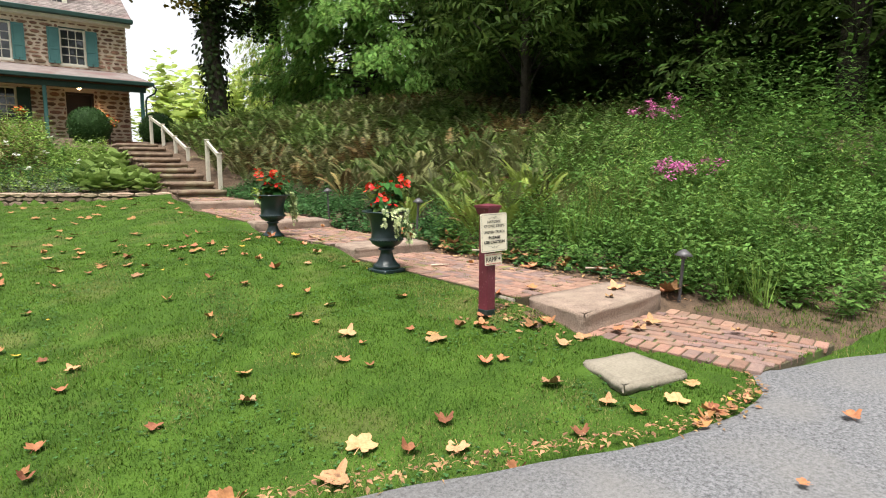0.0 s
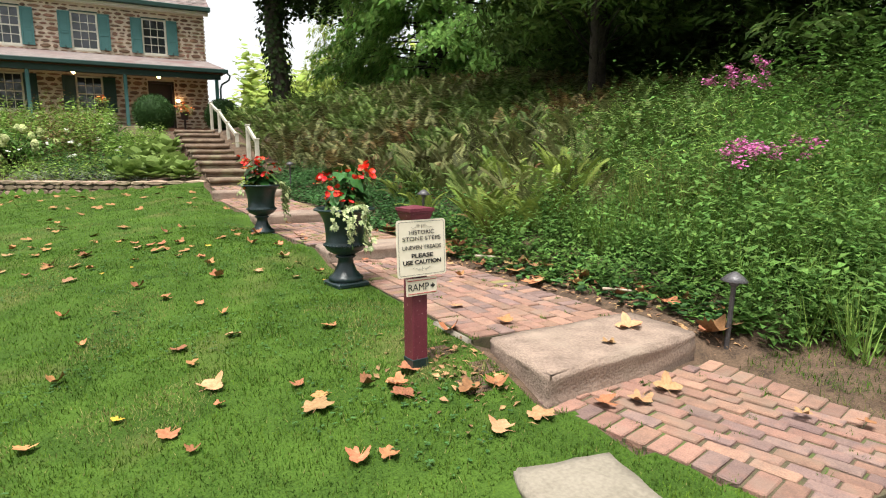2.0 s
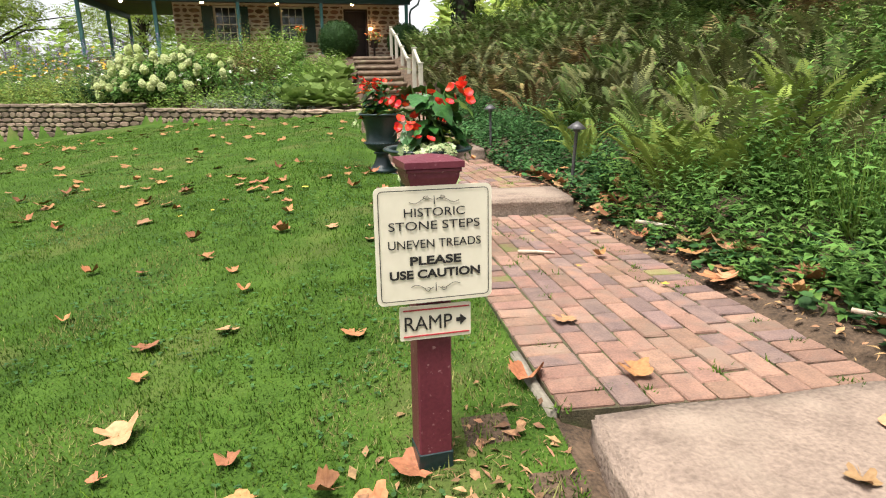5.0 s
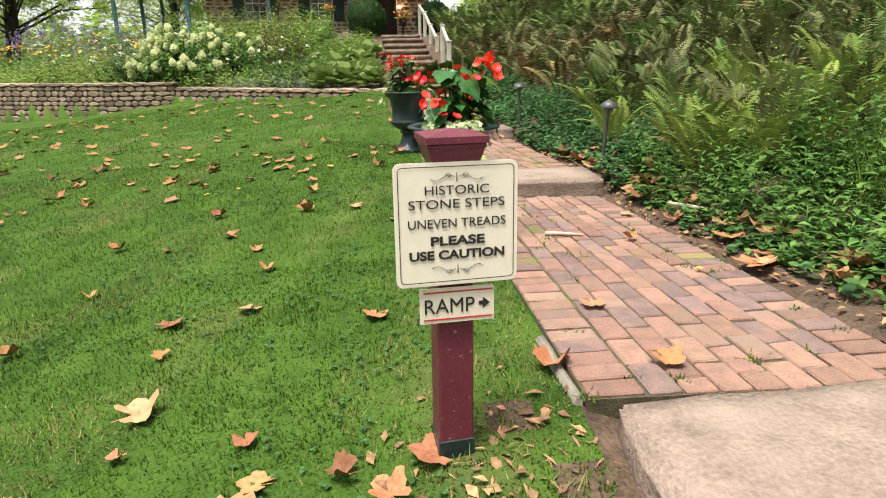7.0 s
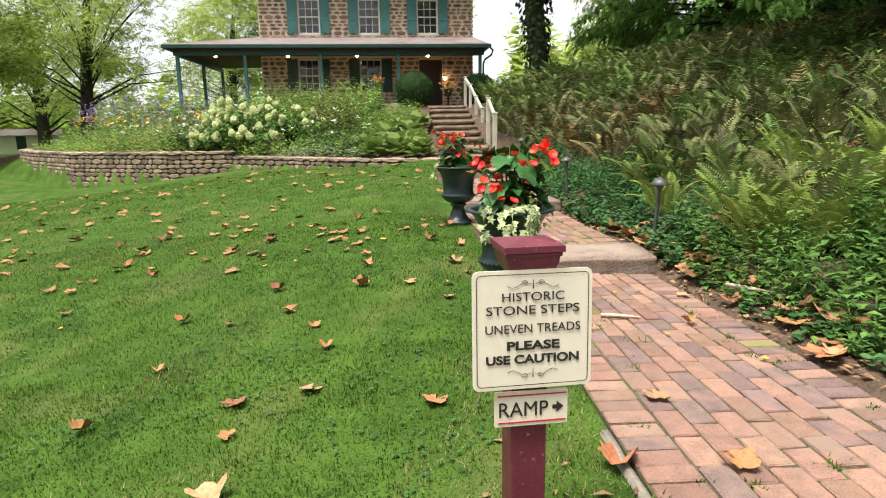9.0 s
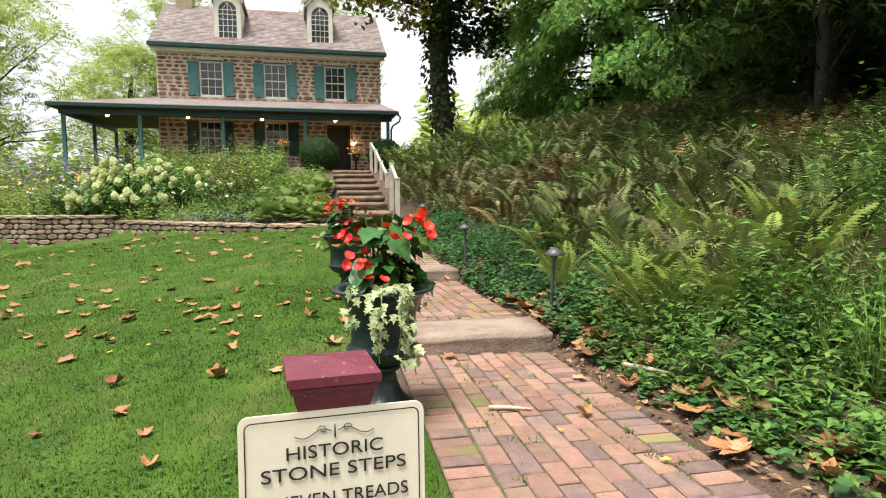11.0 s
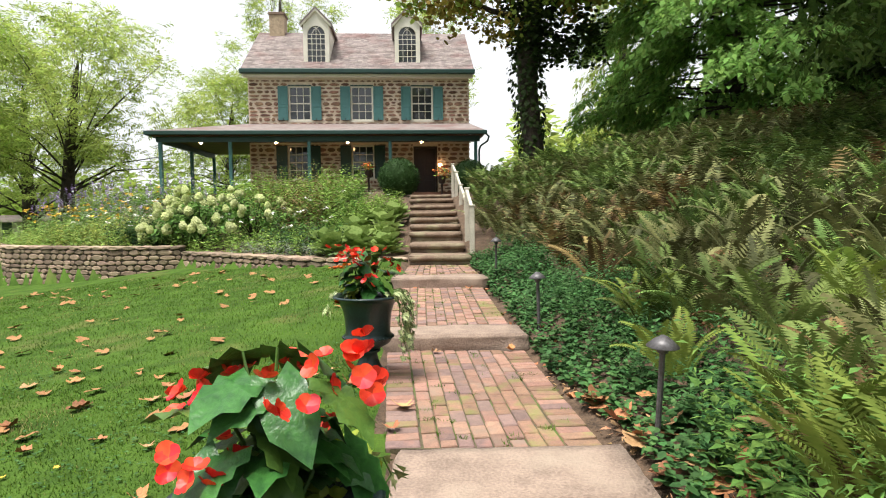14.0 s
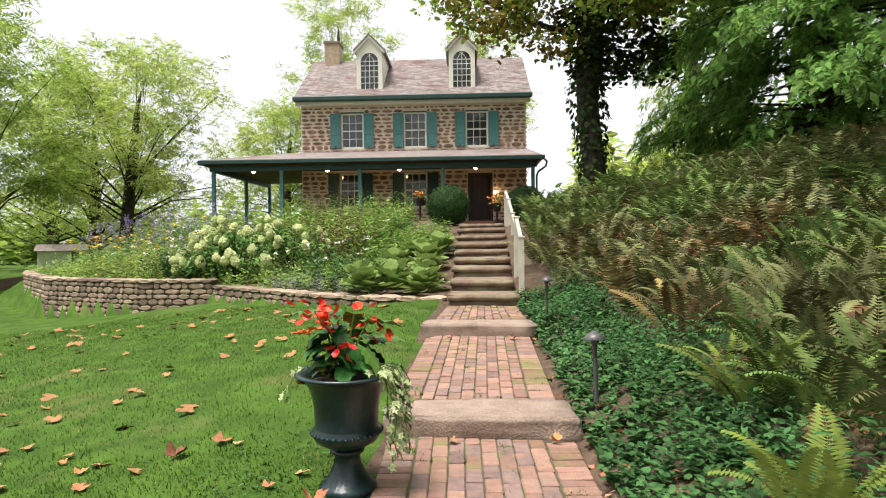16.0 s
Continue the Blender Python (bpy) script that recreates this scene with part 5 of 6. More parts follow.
weeds("far_woods", 160, lambda r: (r.uniform(-60, -34), r.uniform(18, 50)), 4.0, 0.9, 20, TREE_G, [LEAF, ROUND], "trees along the far side of the lane", 55, "trees")

# trees left of the house and behind it
LEFT = [(-15.5, 33.5, 10.0, 0.3, 5.2, TREE_L, (1.0, 0), 0.26), (-17.2, 26.8, 11.5, 0.26, 4.6, TREE_G, (-0.6, 0), 0.3), (-22.0, 40, 12, 0.36, 5.2, TREE_L, (0, 0), 0.22), (-12.5, 47, 9.0, 0.3, 4.4, TREE_L, (0.5, 0), 0.2), (-26, 30, 14, 0.4, 5.4, TREE_G, (0, 0), 0.2), (-9.0, 49, 19, 0.4, 4.6, TREE_L, (0, 0), 0.2), (1.2, 52, 15.5, 0.4, 4.2, TREE_L, (0, 0), 0.2), (-30, 46, 14, 0.4, 5.6, TREE_G, (0, 0), 0.18)]
for i, (x, y, h, r, c, m, ln, low) in enumerate(LEFT):
    build_tree("garden_tree", x, y, h, r, c, "broad light green tree beyond the garden wall", m, 200 + i, 0.46, 130, 34, ln, low, clump=0.095, protos=[SPRAY], flat=0.8)


# ---- low shed beyond the garden ----
def build_shed():
    h = root("shed", pose(-25.2, 42.5, 0.95, 0, 0, 34) @ Matrix.Scale(0.6, 4), "low white shed with a grey roof beyond the garden", "shed")
    part("wall", box(-3.6, -1.6, -0.9, 3.6, 1.6, 1.1, 0.02), CREAM, h)
    for sg in (-1, 1):
        bm = bmesh.new()
        v = [bm.verts.new(q) for q in ((-3.9, sg * 1.95, 1.05), (3.9, sg * 1.95, 1.05), (3.9, 0, 1.75), (-3.9, 0, 1.75), (-3.9, sg * 1.95, 0.97), (3.9, sg * 1.95, 0.97), (3.9, 0, 1.67), (-3.9, 0, 1.67))]
        for q in ((0, 1, 2, 3), (7, 6, 5, 4), (0, 4, 5, 1), (1, 5, 6, 2), (2, 6, 7, 3), (3, 7, 4, 0)):
            bm.faces.new([v[i] for i in q])
        bmesh.ops.recalc_face_normals(bm, faces=bm.faces[:])
        part("roof", bm, SHINGLE, h, "grey shingle roof")
    part("door", box(-0.5, -1.64, -0.5, 0.4, -1.6, 0.95, 0.01), DGREEN, h)


build_shed()


# ---- flower bed ----
def bed(x0, x1, d0, d1):
    def pick(r):
        x = r.uniform(x0, x1)
        y = wall_y(x) + r.uniform(d0, d1)
        return (x, y) if x < lerp_table(PATH_L, y) - 0.1 else None
    return pick


WHITEB = mat("hydrangea_bloom", (0.56, 0.56, 0.31), 0.8, (0.36, 0.42, 0.16), 22, 70, 1.0, third=(0.5, 0.58, 0.22), tscale=2, tpos=(0.45, 0.7))
YEL = mat("yellow_petal", (0.75, 0.5, 0.05), 0.6, (0.6, 0.36, 0.03), 20, 80, 0, isl=0.2)
LILAC = mat("lilac_petal", (0.36, 0.26, 0.5), 0.6, (0.28, 0.2, 0.42), 20, 80, 0, isl=0.2)
WHITEF = mat("white_petal", (0.8, 0.8, 0.74), 0.6, (0.66, 0.66, 0.6), 20, 80, 0)
PINK = mat("pink_phlox_petal", (0.68, 0.2, 0.44), 0.55, (0.52, 0.12, 0.34), 20, 80, 0, isl=0.25, trans=0.15)
REDP = mat("red_begonia_petal", (0.85, 0.065, 0.028), 0.45, (0.7, 0.03, 0.016), 18, 80, 0, isl=0.25, trans=0.15)
ORANGE = mat("orange_petal", (0.75, 0.22, 0.03), 0.5, (0.6, 0.14, 0.02), 18, 80, 0, isl=0.25)
BEG = mat("begonia_leaf", (0.05, 0.165, 0.032), 0.34, (0.02, 0.08, 0.018), 18, 60, 0.3, spec=0.35)
BEGL = mat("begonia_young_leaf", (0.09, 0.17, 0.03), 0.4, (0.05, 0.11, 0.02), 18, 60, 0.3)
IVYV = mat("variegated_ivy_leaf", (0.5, 0.52, 0.27), 0.45, (0.15, 0.23, 0.08), 45, 90, 0.1, isl=0.3)
LIME = mat("lime_sedge_leaf", (0.3, 0.38, 0.04), 0.5, (0.2, 0.27, 0.03), 12, 60, 0, isl=0.25, trans=0.2)
SILVER = leaf_mat("silver_leaf", (0.3, 0.34, 0.26), (0.17, 0.21, 0.15))
HOSTA = leaf_mat("hosta_leaf", (0.24, 0.34, 0.1), (0.11, 0.19, 0.045))
GOLDEN = leaf_mat("golden_perennial", (0.34, 0.38, 0.09), (0.2, 0.25, 0.05))
DEEP = leaf_mat("deep_green_shrub", (0.06, 0.13, 0.04), (0.025, 0.06, 0.02))
weeds("bed_plants", 1500, bed(-12, 0.9, 0.25, 4), 0.42, 0.14, 10, WEED_L, [LEAF, SLIM], "mixed green perennials in the raised bed", 61)
weeds("bed_plants", 1000, bed(-12, 0.9, 2.0, 9), 0.55, 0.22, 9, WEED, [LEAF, SLIM], "dense green perennials on the bed's slope", 62)
weeds("bed_plants", 900, bed(-5, 0.5, 4.0, 10.5), 0.9, 0.2, 13, WEED_L, [SLIM, LEAF], "bright green leafy perennials below the porch", 63)
weeds("bed_plants", 420, bed(-12.5, -3.5, 0.5, 6), 0.75, 0.22, 13, HOSTA, [SLIM], "strap-leaved day lilies behind the wall", 64)
weeds("bed_plants", 320, bed(-13, -4.5, 3, 9), 1.15, 0.15, 14, SILVER, [SLIM, LEAF], "greyish feathery perennials in the bed", 65)
weeds("bed_plants", 130, bed(-1.6, 1.6, 0.3, 1.8), 0.28, 0.18, 10, SILVER, [SLIM], "grey-green low plants at the wall's edge", 66)
weeds("bed_plants", 170, bed(-3.2, 0.2, 3, 6.5), 1.35, 0.13, 18, FERN_R, [LEAF], "russet-tinged shrubs in the bed", 67)

weeds("bed_plants", 260, bed(-8.5, -4.5, 0.6, 3.5), 0.7, 0.13, 14, GOLDEN, [LEAF, SLIM], "golden-green perennials behind the garden wall", 68)
weeds("bed_plants", 150, bed(-5.4, -3.6, 0.8, 2.2), 0.75, 0.15, 15, DEEP, [LEAF], "deep green shrub beside the hydrangea", 69)
weeds("bed_plants", 130, bed(-0.9, 1.2, 0.8, 3.0), 0.55, 0.14, 13, DEEP, [LEAF, SLIM], "dark green clump in the flower bed", 70)
weeds("bed_plants", 420, lambda r: (r.uniform(0.4, 2.1), r.uniform(19.6, 23.2)), 0.5, 0.15, 12, WEED_L, [SLIM, LEAF], "bright green perennials beside the stairs", 74)


HOSTA_LEAF = mesh_of("leaf", ROUND[0], ROUND[1], HOSTA, True)


def hosta(x, y, size, seed):
    r = random.Random(seed)
    t = root("hosta", pose(x, y, land(x, y)), "broad-leaved hosta beside the stone stairs", "plant", "hostas by the stairs")
    for k in range(30):
        a = k * 2.4
        leaf = new("leaf", HOSTA_LEAF)
        leaf.parent = t
        turn = Matrix([list(q) for q in turn3(0.15 + 0.03 * k + r.uniform(-0.2, 0.2), r.uniform(-0.3, 0.3), a, size * r.uniform(0.6, 1.0))]).to_4x4()
        leaf.matrix_local = Matrix.Translation((-0.12 * math.sin(a) * (1 - k / 40), 0.12 * math.cos(a) * (1 - k / 40), 0.1 + 0.008 * k)) @ turn


for i, (x, y, q) in enumerate(((2.3, 16.2, 0.4), (1.75, 16.6, 0.42), (2.25, 17.1, 0.44), (1.5, 17.6, 0.46), (2.1, 18.1, 0.46), (1.3, 18.8, 0.46), (1.95, 19.2, 0.46), (0.9, 17.2, 0.42), (1.2, 16.4, 0.4), (1.6, 20.1, 0.48), (2.1, 20.4, 0.46))):
    hosta(x, y, q, 300 + i)


def blooms(name, count, where, h, size, material, label, seed, spike=1, per=7):
    """Small flower heads of petals on stems."""
    rng = random.Random(seed)
    out = []
    for _ in range(count):
        p = where(rng)
        if not p:
            continue
        x, y = p
        z = land(x, y) + h * rng.uniform(0.7, 1.2)
        for s in range(spike):
            for k in range(per):
                out.append((0, turn3(rng.uniform(-0.4, 0.9), 0, 6.28 * k / per + s, size * rng.uniform(0.8, 1.2)), (x + rng.uniform(-1, 1) * size * 0.6, y + rng.uniform(-1, 1) * size * 0.6, z + s * size * 0.9)))
    scatter(name, [ROUND], out, material, label=label, category="flowers")


blooms("yellow_flowers", 90, bed(-11, -4.5, 1, 6), 0.95, 0.075, YEL, "small yellow flowers in the bed", 71)
blooms("lilac_flowers", 100, bed(-12, -4.2, 2, 7), 1.1, 0.05, LILAC, "lilac flower spikes in the bed", 72, 6, 4)
blooms("white_flowers", 70, bed(-8, 2, 1, 6), 0.75, 0.07, WHITEF, "white flowers among green leaves", 73)


def build_hydrangea(x, y, seed, heads, big):
    r = random.Random(seed)
    z = land(x, y)
    t = root("hydrangea", pose(x, y, z), "hydrangea bush covered in large creamy-white flower heads", "shrub")
    tw = bmesh.new()
    leaves = []
    for k in range(heads):
        a, e = r.uniform(2.6, 5.6) if k % 3 else r.uniform(0, 6.28), r.uniform(0.15, 1.3)
        ln = r.uniform(1.0, 1.5)
        tip = Vector((ln * math.cos(a) * math.cos(e) * 1.1, ln * math.sin(a) * math.cos(e), ln * math.sin(e) * 1.05 + 0.1))
        tube([(0, 0, 0), tip * 0.5 + Vector((0, 0, 0.12)), tip], [0.018, 0.012, 0.006], 5, tw)
        leaves += leaf_clump(tip * 0.75, 0.35, 40, 0.15, r, 1)
        head = bmesh.new()
        bmesh.ops.create_icosphere(head, subdivisions=4, radius=1.0)
        tilt = Matrix.Rotation(r.uniform(-0.6, 0.6), 3, "X") @ Matrix.Rotation(r.uniform(-0.6, 0.6), 3, "Y")
        sz = big * r.uniform(0.8, 1.15)
        for q in head.verts:
            bump = 1 + 0.3 * noise.noise(q.co * 4.5 + tip * 9) + 0.16 * noise.noise(q.co * 11 + tip)
            w = 0.135 * (1 - 0.3 * q.co.z)
            q.co = tilt @ Vector((q.co.x * w * bump, q.co.y * w * bump, q.co.z * 0.17 * bump)) * sz + tip
        part("bloom", head, WHITEB, t)
    tagged(part("branching", tw, BARK, t), kind="stuff")
    scatter("leaves", [LEAF], leaves, WEED, t)


build_hydrangea(-3.2, 20.4, 81, 62, 0.76)
build_hydrangea(-1.9, 20.9, 82, 22, 0.6)


def build_box_ball(x, y, zc, rad, seed):
    r = random.Random(seed)
    z = land(x, y)
    t = root("boxwood_ball", pose(x, y, z), "clipped round boxwood bush beside the stairs", "shrub", "clipped boxwood balls")
    part("stem", tube([(0, 0, -0.1), (0, 0, zc - z)], [0.07, 0.04], 6), BARK, t)
    bm = bmesh.new()
    bmesh.ops.create_icosphere(bm, subdivisions=4, radius=rad * 0.93, matrix=Matrix.Translation((0, 0, zc - z)))
    for v in bm.verts:
        v.co += v.normal * 0.05 * noise.noise(v.co * 6)
        v.co.z = max(v.co.z, 0.02)
    part("inner_mass", bm, BOXM, t, smooth=True)
    out = []
    for _ in range(3800):
        u = Vector((r.gauss(0, 1), r.gauss(0, 1), r.gauss(0, 1))).normalized()
        q = u * rad * r.uniform(0.92, 1.02)
        if q.z + zc - z < 0.05:
            continue
        out.append((0, turn3(r.uniform(-1.2, 1.2), r.uniform(-1.2, 1.2), r.uniform(0, 6.28), 0.06), (q.x, q.y, q.z + zc - z)))
    scatter("leaves", [LEAF], out, BOXM, t, kind="")


build_box_ball(1.78, 24.9, 2.95, 0.7, 91)
build_box_ball(4.25, 26.2, 3.0, 0.68, 92)


def porch_planter(u, y, z, label, seed, spread=0.28, hang=0.0):
    r = random.Random(seed)
    t = root("flower_pot", HOUSE @ pose(u, y, z), label, "planter")
    part("stand", lathe([(0.16, -1.0), (0.16, -0.97), (0.05, -0.9), (0.05, -0.04), (0.15, -0.02), (0.15, 0)], 12), DOORM, t)
    part("pot", lathe([(0.13, 0), (0.15, 0.03), (0.19, 0.3), (0.2, 0.32), (0.18, 0.33)], 16), DOORM, t)
    scatter("leaves", [LEAF], leaf_clump((0, 0, 0.42), spread, 70, 0.14, r, 1), WEED_L, t, kind="")
    scatter("flowers", [ROUND], leaf_clump((0, 0, 0.5 - hang), spread * 1.05, 80, 0.09, r, 1), ORANGE, t)


porch_planter(0.62, -2.8, 3.45, "orange flowers in a pot by the porch", 1)
porch_planter(3.98, -2.9, 3.15, "orange and yellow flowers hanging beside the door", 2, 0.4)


# ---- phlox on the bank ----
def build_phlox(x, y, h, seed, heads):
    r = random.Random(seed)
    z = land(x, y)
    t = root("pink_phlox", pose(x, y, z), "tall garden phlox with magenta-pink flower clusters", "flower", "pink phlox on the bank")
    st = bmesh.new()
    leaves = []
    for k in range(heads):
        a = r.uniform(0, 6.28)
        w = r.uniform(0.05, 0.5)
        tip = Vector((w * math.cos(a), w * math.sin(a), h * r.uniform(0.75, 1.08)))
        tube([(tip.x * 0.2, tip.y * 0.2, 0), (tip.x * 0.6, tip.y * 0.6, tip.z * 0.55), tip], [0.008, 0.006, 0.004], 4, st)
        for s in range(9):
            q = tip * (0.3 + 0.65 * s / 9)
            leaves += [(0, turn3(r.uniform(-0.3, 0.4), 0, s * 1.57 + b, 0.11), (q.x, q.y, q.z)) for b in (0, 3.14)]
        scatter("flower_head", [ROUND], [(0, turn3(r.uniform(-0.6, 0.6), r.uniform(-0.6, 0.6), r.uniform(0, 6.28), 0.036), (tip.x + r.gauss(0, 0.04), tip.y + r.gauss(0, 0.04), tip.z + r.gauss(0, 0.03))) for _ in range(46)], PINK, t)
    tagged(part("stems", st, WEED, t), kind="stuff")
    scatter("leaves", [SLIM], leaves, WEED, t, kind="")


build_phlox(7.3, 4.85, 0.75, 1, 8)
build_phlox(7.75, 4.95, 0.72, 2, 8)
build_phlox(9.3, 6.9, 1.3, 3, 7)
build_phlox(9.9, 6.8, 1.2, 4, 5)


# ---- plants in the urns ----
def petal():
    """A round cupped petal of unit length along y."""
    v, f = [(0, 0, 0)], []
    for ring, q in ((1, 0.55), (2, 1.0)):
        for i in range(9):
            a = math.pi * (-0.5 + i / 8)
            x, y = 0.52 * q * math.sin(a) * (1.0 if ring == 2 else 0.9), 0.48 * q + 0.5 * q * math.cos(a)
            v.append((x, y, 0.25 * (x * x + (y - 0.3) ** 2) + 0.03 * math.sin(5 * a) * (ring - 1)))
    for i in range(8):
        f += [(0, 2 + i, 1 + i), (1 + i, 2 + i, 10 + i), (2 + i, 11 + i, 10 + i)]
    return tri(v, f)


PETAL = petal()


def petal_flower(c, r, size=0.034, n=5):
    tilt = turn3(r.uniform(-1.3, 0.3), r.uniform(-0.8, 0.8), r.uniform(0, 6.28))
    return [(0, tilt @ turn3(0.35, 0, 6.28 * k / n, size * r.uniform(0.7, 1.15)), c) for k in range(n)]


def big_leaf():
    """A broad begonia leaf of unit length, lopsided and pointed, creased along its veins."""
    v, f = [(0, 0, 0)], []
    n = 14
    for i in range(n + 1):
        a = math.pi * (-0.86 + 1.72 * i / n)
        rr = 0.34 + 0.28 * math.cos(a) ** 2 + (0.22 if abs(a) < 0.3 else 0)
        v.append((rr * math.sin(a) * 0.95, 0.3 + rr * math.cos(a), 0.045 * math.cos(i * math.pi) - 0.22 * rr * rr))
    v.append((0, 0.3, 0.02))
    c = len(v) - 1
    for i in range(1, n + 1):
        f.append((c, i + 1, i))
    f += [(c, 1, 0), (c, 0, n + 1)]
    return tri(v, f)


BIGLEAF = big_leaf()
IVYLEAF = tri([(0, 0, 0), (-0.45, 0.1, 0.05), (-0.22, 0.42, 0), (-0.5, 0.62, 0.04), (-0.14, 0.68, 0), (0, 1.05, -0.05), (0.14, 0.68, 0), (0.5, 0.62, 0.04), (0.22, 0.42, 0), (0.45, 0.1, 0.05), (0, 0.4, 0.03)], [(10, i + 1, i) if i < 9 else (10, 0, 9) for i in range(10)])


def build_urn_plants(m, seed, stems, scale, ivy_dir, ivy_n, ivy_len, label):
    r = random.Random(seed)
    t = root("begonia", m, label, "plant", "flowers in the urns")
    st = bmesh.new()
    leaves, young, flowers = [], [], []
    for k in range(stems):
        a = 6.28 * k / stems + r.uniform(-0.3, 0.3)
        w = r.uniform(0.04, 0.17) * scale
        tip = Vector((w * math.cos(a), w * math.sin(a), r.uniform(0.15, 0.39) * scale))
        tube([(tip.x * 0.15, tip.y * 0.15, -0.05), (tip.x * 0.6, tip.y * 0.6, tip.z * 0.7), tip], [0.008, 0.006, 0.004], 5, st)
        for q in range(3):
            s = 0.5 + 0.25 * q
            b = a + r.uniform(-1.2, 1.2)
            (young if r.random() < 0.2 else leaves).append((0, turn3(r.uniform(-0.85, 0.1), r.uniform(-0.3, 0.3), b - 1.57, 0.175 * scale * r.uniform(0.7, 1.1)), tuple(tip * s)))
        if k % 5 != 1:
            head = tip + Vector((0.075 * math.cos(a), 0.075 * math.sin(a), r.uniform(-0.08, 0.05)))
            for _ in range(r.randrange(4, 8)):
                flowers += petal_flower(tuple(head + Vector((r.gauss(0, 0.036), r.gauss(0, 0.036), r.gauss(0, 0.034)))), r)
    tagged(part("stems", st, BEGL, t), kind="stuff")
    scatter("leaves", [BIGLEAF], leaves, BEG, t, "glossy dark green begonia leaves", kind="", smooth=True)
    if young:
        scatter("young_leaves", [BIGLEAF], young, BEGL, t, kind="")
    scatter("blossoms", [PETAL], flowers, REDP, t, "bright red begonia blossoms", smooth=True)
    v = root("trailing_ivy", m, "cream and green variegated ivy trailing over an urn", "plant", "ivy in the urns")
    iv = bmesh.new()
    out = []
    for k in range(ivy_n):
        a = ivy_dir + r.uniform(-0.4, 0.4) if k < ivy_n * 0.7 else ivy_dir + r.uniform(-2.4, 2.4)
        ln = ivy_len * (r.uniform(0.55, 1.1) if k < ivy_n * 0.7 else r.uniform(0.15, 0.4))
        pts = []
        for q in range(9):
            s = q / 8
            rr = 0.16 + 0.17 * min(1, s * 3) + 0.03 * math.sin(5 * s + k)
            pts.append((rr * math.cos(a + 0.18 * s * math.sin(k)), rr * math.sin(a + 0.18 * s * math.sin(k)), 0.03 + 0.06 * math.sin(min(1, s * 3) * 3.14) - max(0, s - 0.28) * ln))
        tube(pts, [0.003] * 9, 4, iv)
        for q in range(int(10 + 34 * ln)):
            s = r.random() * 7.99
            p = Vector(pts[int(s)]).lerp(Vector(pts[int(s) + 1]), s % 1)
            out.append((0, turn3(r.uniform(-1.5, -0.5), r.uniform(-0.4, 0.4), a - 1.57 + r.uniform(-0.9, 0.9), r.uniform(0.035, 0.06)), (p.x + r.gauss(0, 0.02), p.y + r.gauss(0, 0.02), p.z)))
    part("vines", iv, BEGL, v)
    scatter("leaves", [IVYLEAF], out, IVYV, v, kind="")
    l = root("lime_foliage", m, "lime green foliage plant spilling from an urn", "plant")
    d = ivy_dir + 2.6
    scatter("leaves", [ROUND], leaf_clump((0.2 * math.cos(d), 0.2 * math.sin(d), 0.06), 0.13, 130, 0.05, r, 1), LIME, l, kind="")


build_urn_plants(pose(URN1[0], URN1[1], URN1[2] + 0.68), 11, 14, 1.08, -1.5, 8, 0.6, "red-flowered begonia with glossy leaves in an urn")
build_urn_plants(pose(URN2[0], URN2[1], URN2[2] + 0.68), 12, 12, 1.05, -0.35, 12, 0.62, "red begonia with dark leaves in an iron urn")
blooms("red_flowers", 5, lambda r: (URN2[0] - 0.2 + r.uniform(-0.06, 0.06), URN2[1] - 0.1 + r.uniform(-0.06, 0.06)), 0.82, 0.04, ORANGE, "orange-red flowers at the urn's rim", 75)


# ---- fallen leaves ----
LEAFM = mat("dry_leaf", (0.42, 0.19, 0.08), 0.75, (0.24, 0.1, 0.042), 12, 60, 0.3, rand=0.4)
LEAFP = mat("pale_dry_leaf", (0.47, 0.28, 0.14), 0.75, (0.32, 0.17, 0.075), 12, 60, 0.3, rand=0.3)
LEAFY = mat("yellow_fallen_leaf", (0.7, 0.45, 0.05), 0.6, (0.6, 0.33, 0.04), 12, 60, 0.2, rand=0.2)


def leaf_mesh(seed, material, curl):
    """A dry lobed leaf with a stalk, curled at its edges."""
    r = random.Random(seed)
    lobes = 5
    v, f = [(0, 0, 0)], []
    n = 30
    for i in range(n):
        a = 2 * math.pi * i / n
        tip = abs(math.cos((a - math.pi / 2) * lobes / 2)) ** 1.3
        rr = 0.36 + 0.15 * tip * (0.75 + 0.25 * math.sin(a)) + r.uniform(-0.045, 0.045)
        if abs(a - 1.5 * math.pi) < 0.35:
            rr = 0.1
        v.append((rr * math.cos(a), rr * math.sin(a), curl * rr * rr * (1.6 + math.sin(2 * a + seed)) + r.uniform(-0.015, 0.03)))
    m = len(v)
    for i in range(n):
        v.append((v[i + 1][0] * 0.5, v[i + 1][1] * 0.5, v[i + 1][2] * 0.3 + 0.02))
    for i in range(n):
        j = (i + 1) % n
        f += [(0, m + i, m + j), (m + i, 1 + i, 1 + j, m + j)]
    k = len(v)
    v += [(-0.012, -0.08, 0.01), (0.012, -0.08, 0.01), (0.05, -0.5, 0.05), (0.03, -0.5, 0.05)]
    f.append((k, k + 1, k + 2, k + 3))
    return mesh_of("fallen_leaf", v, f, material)


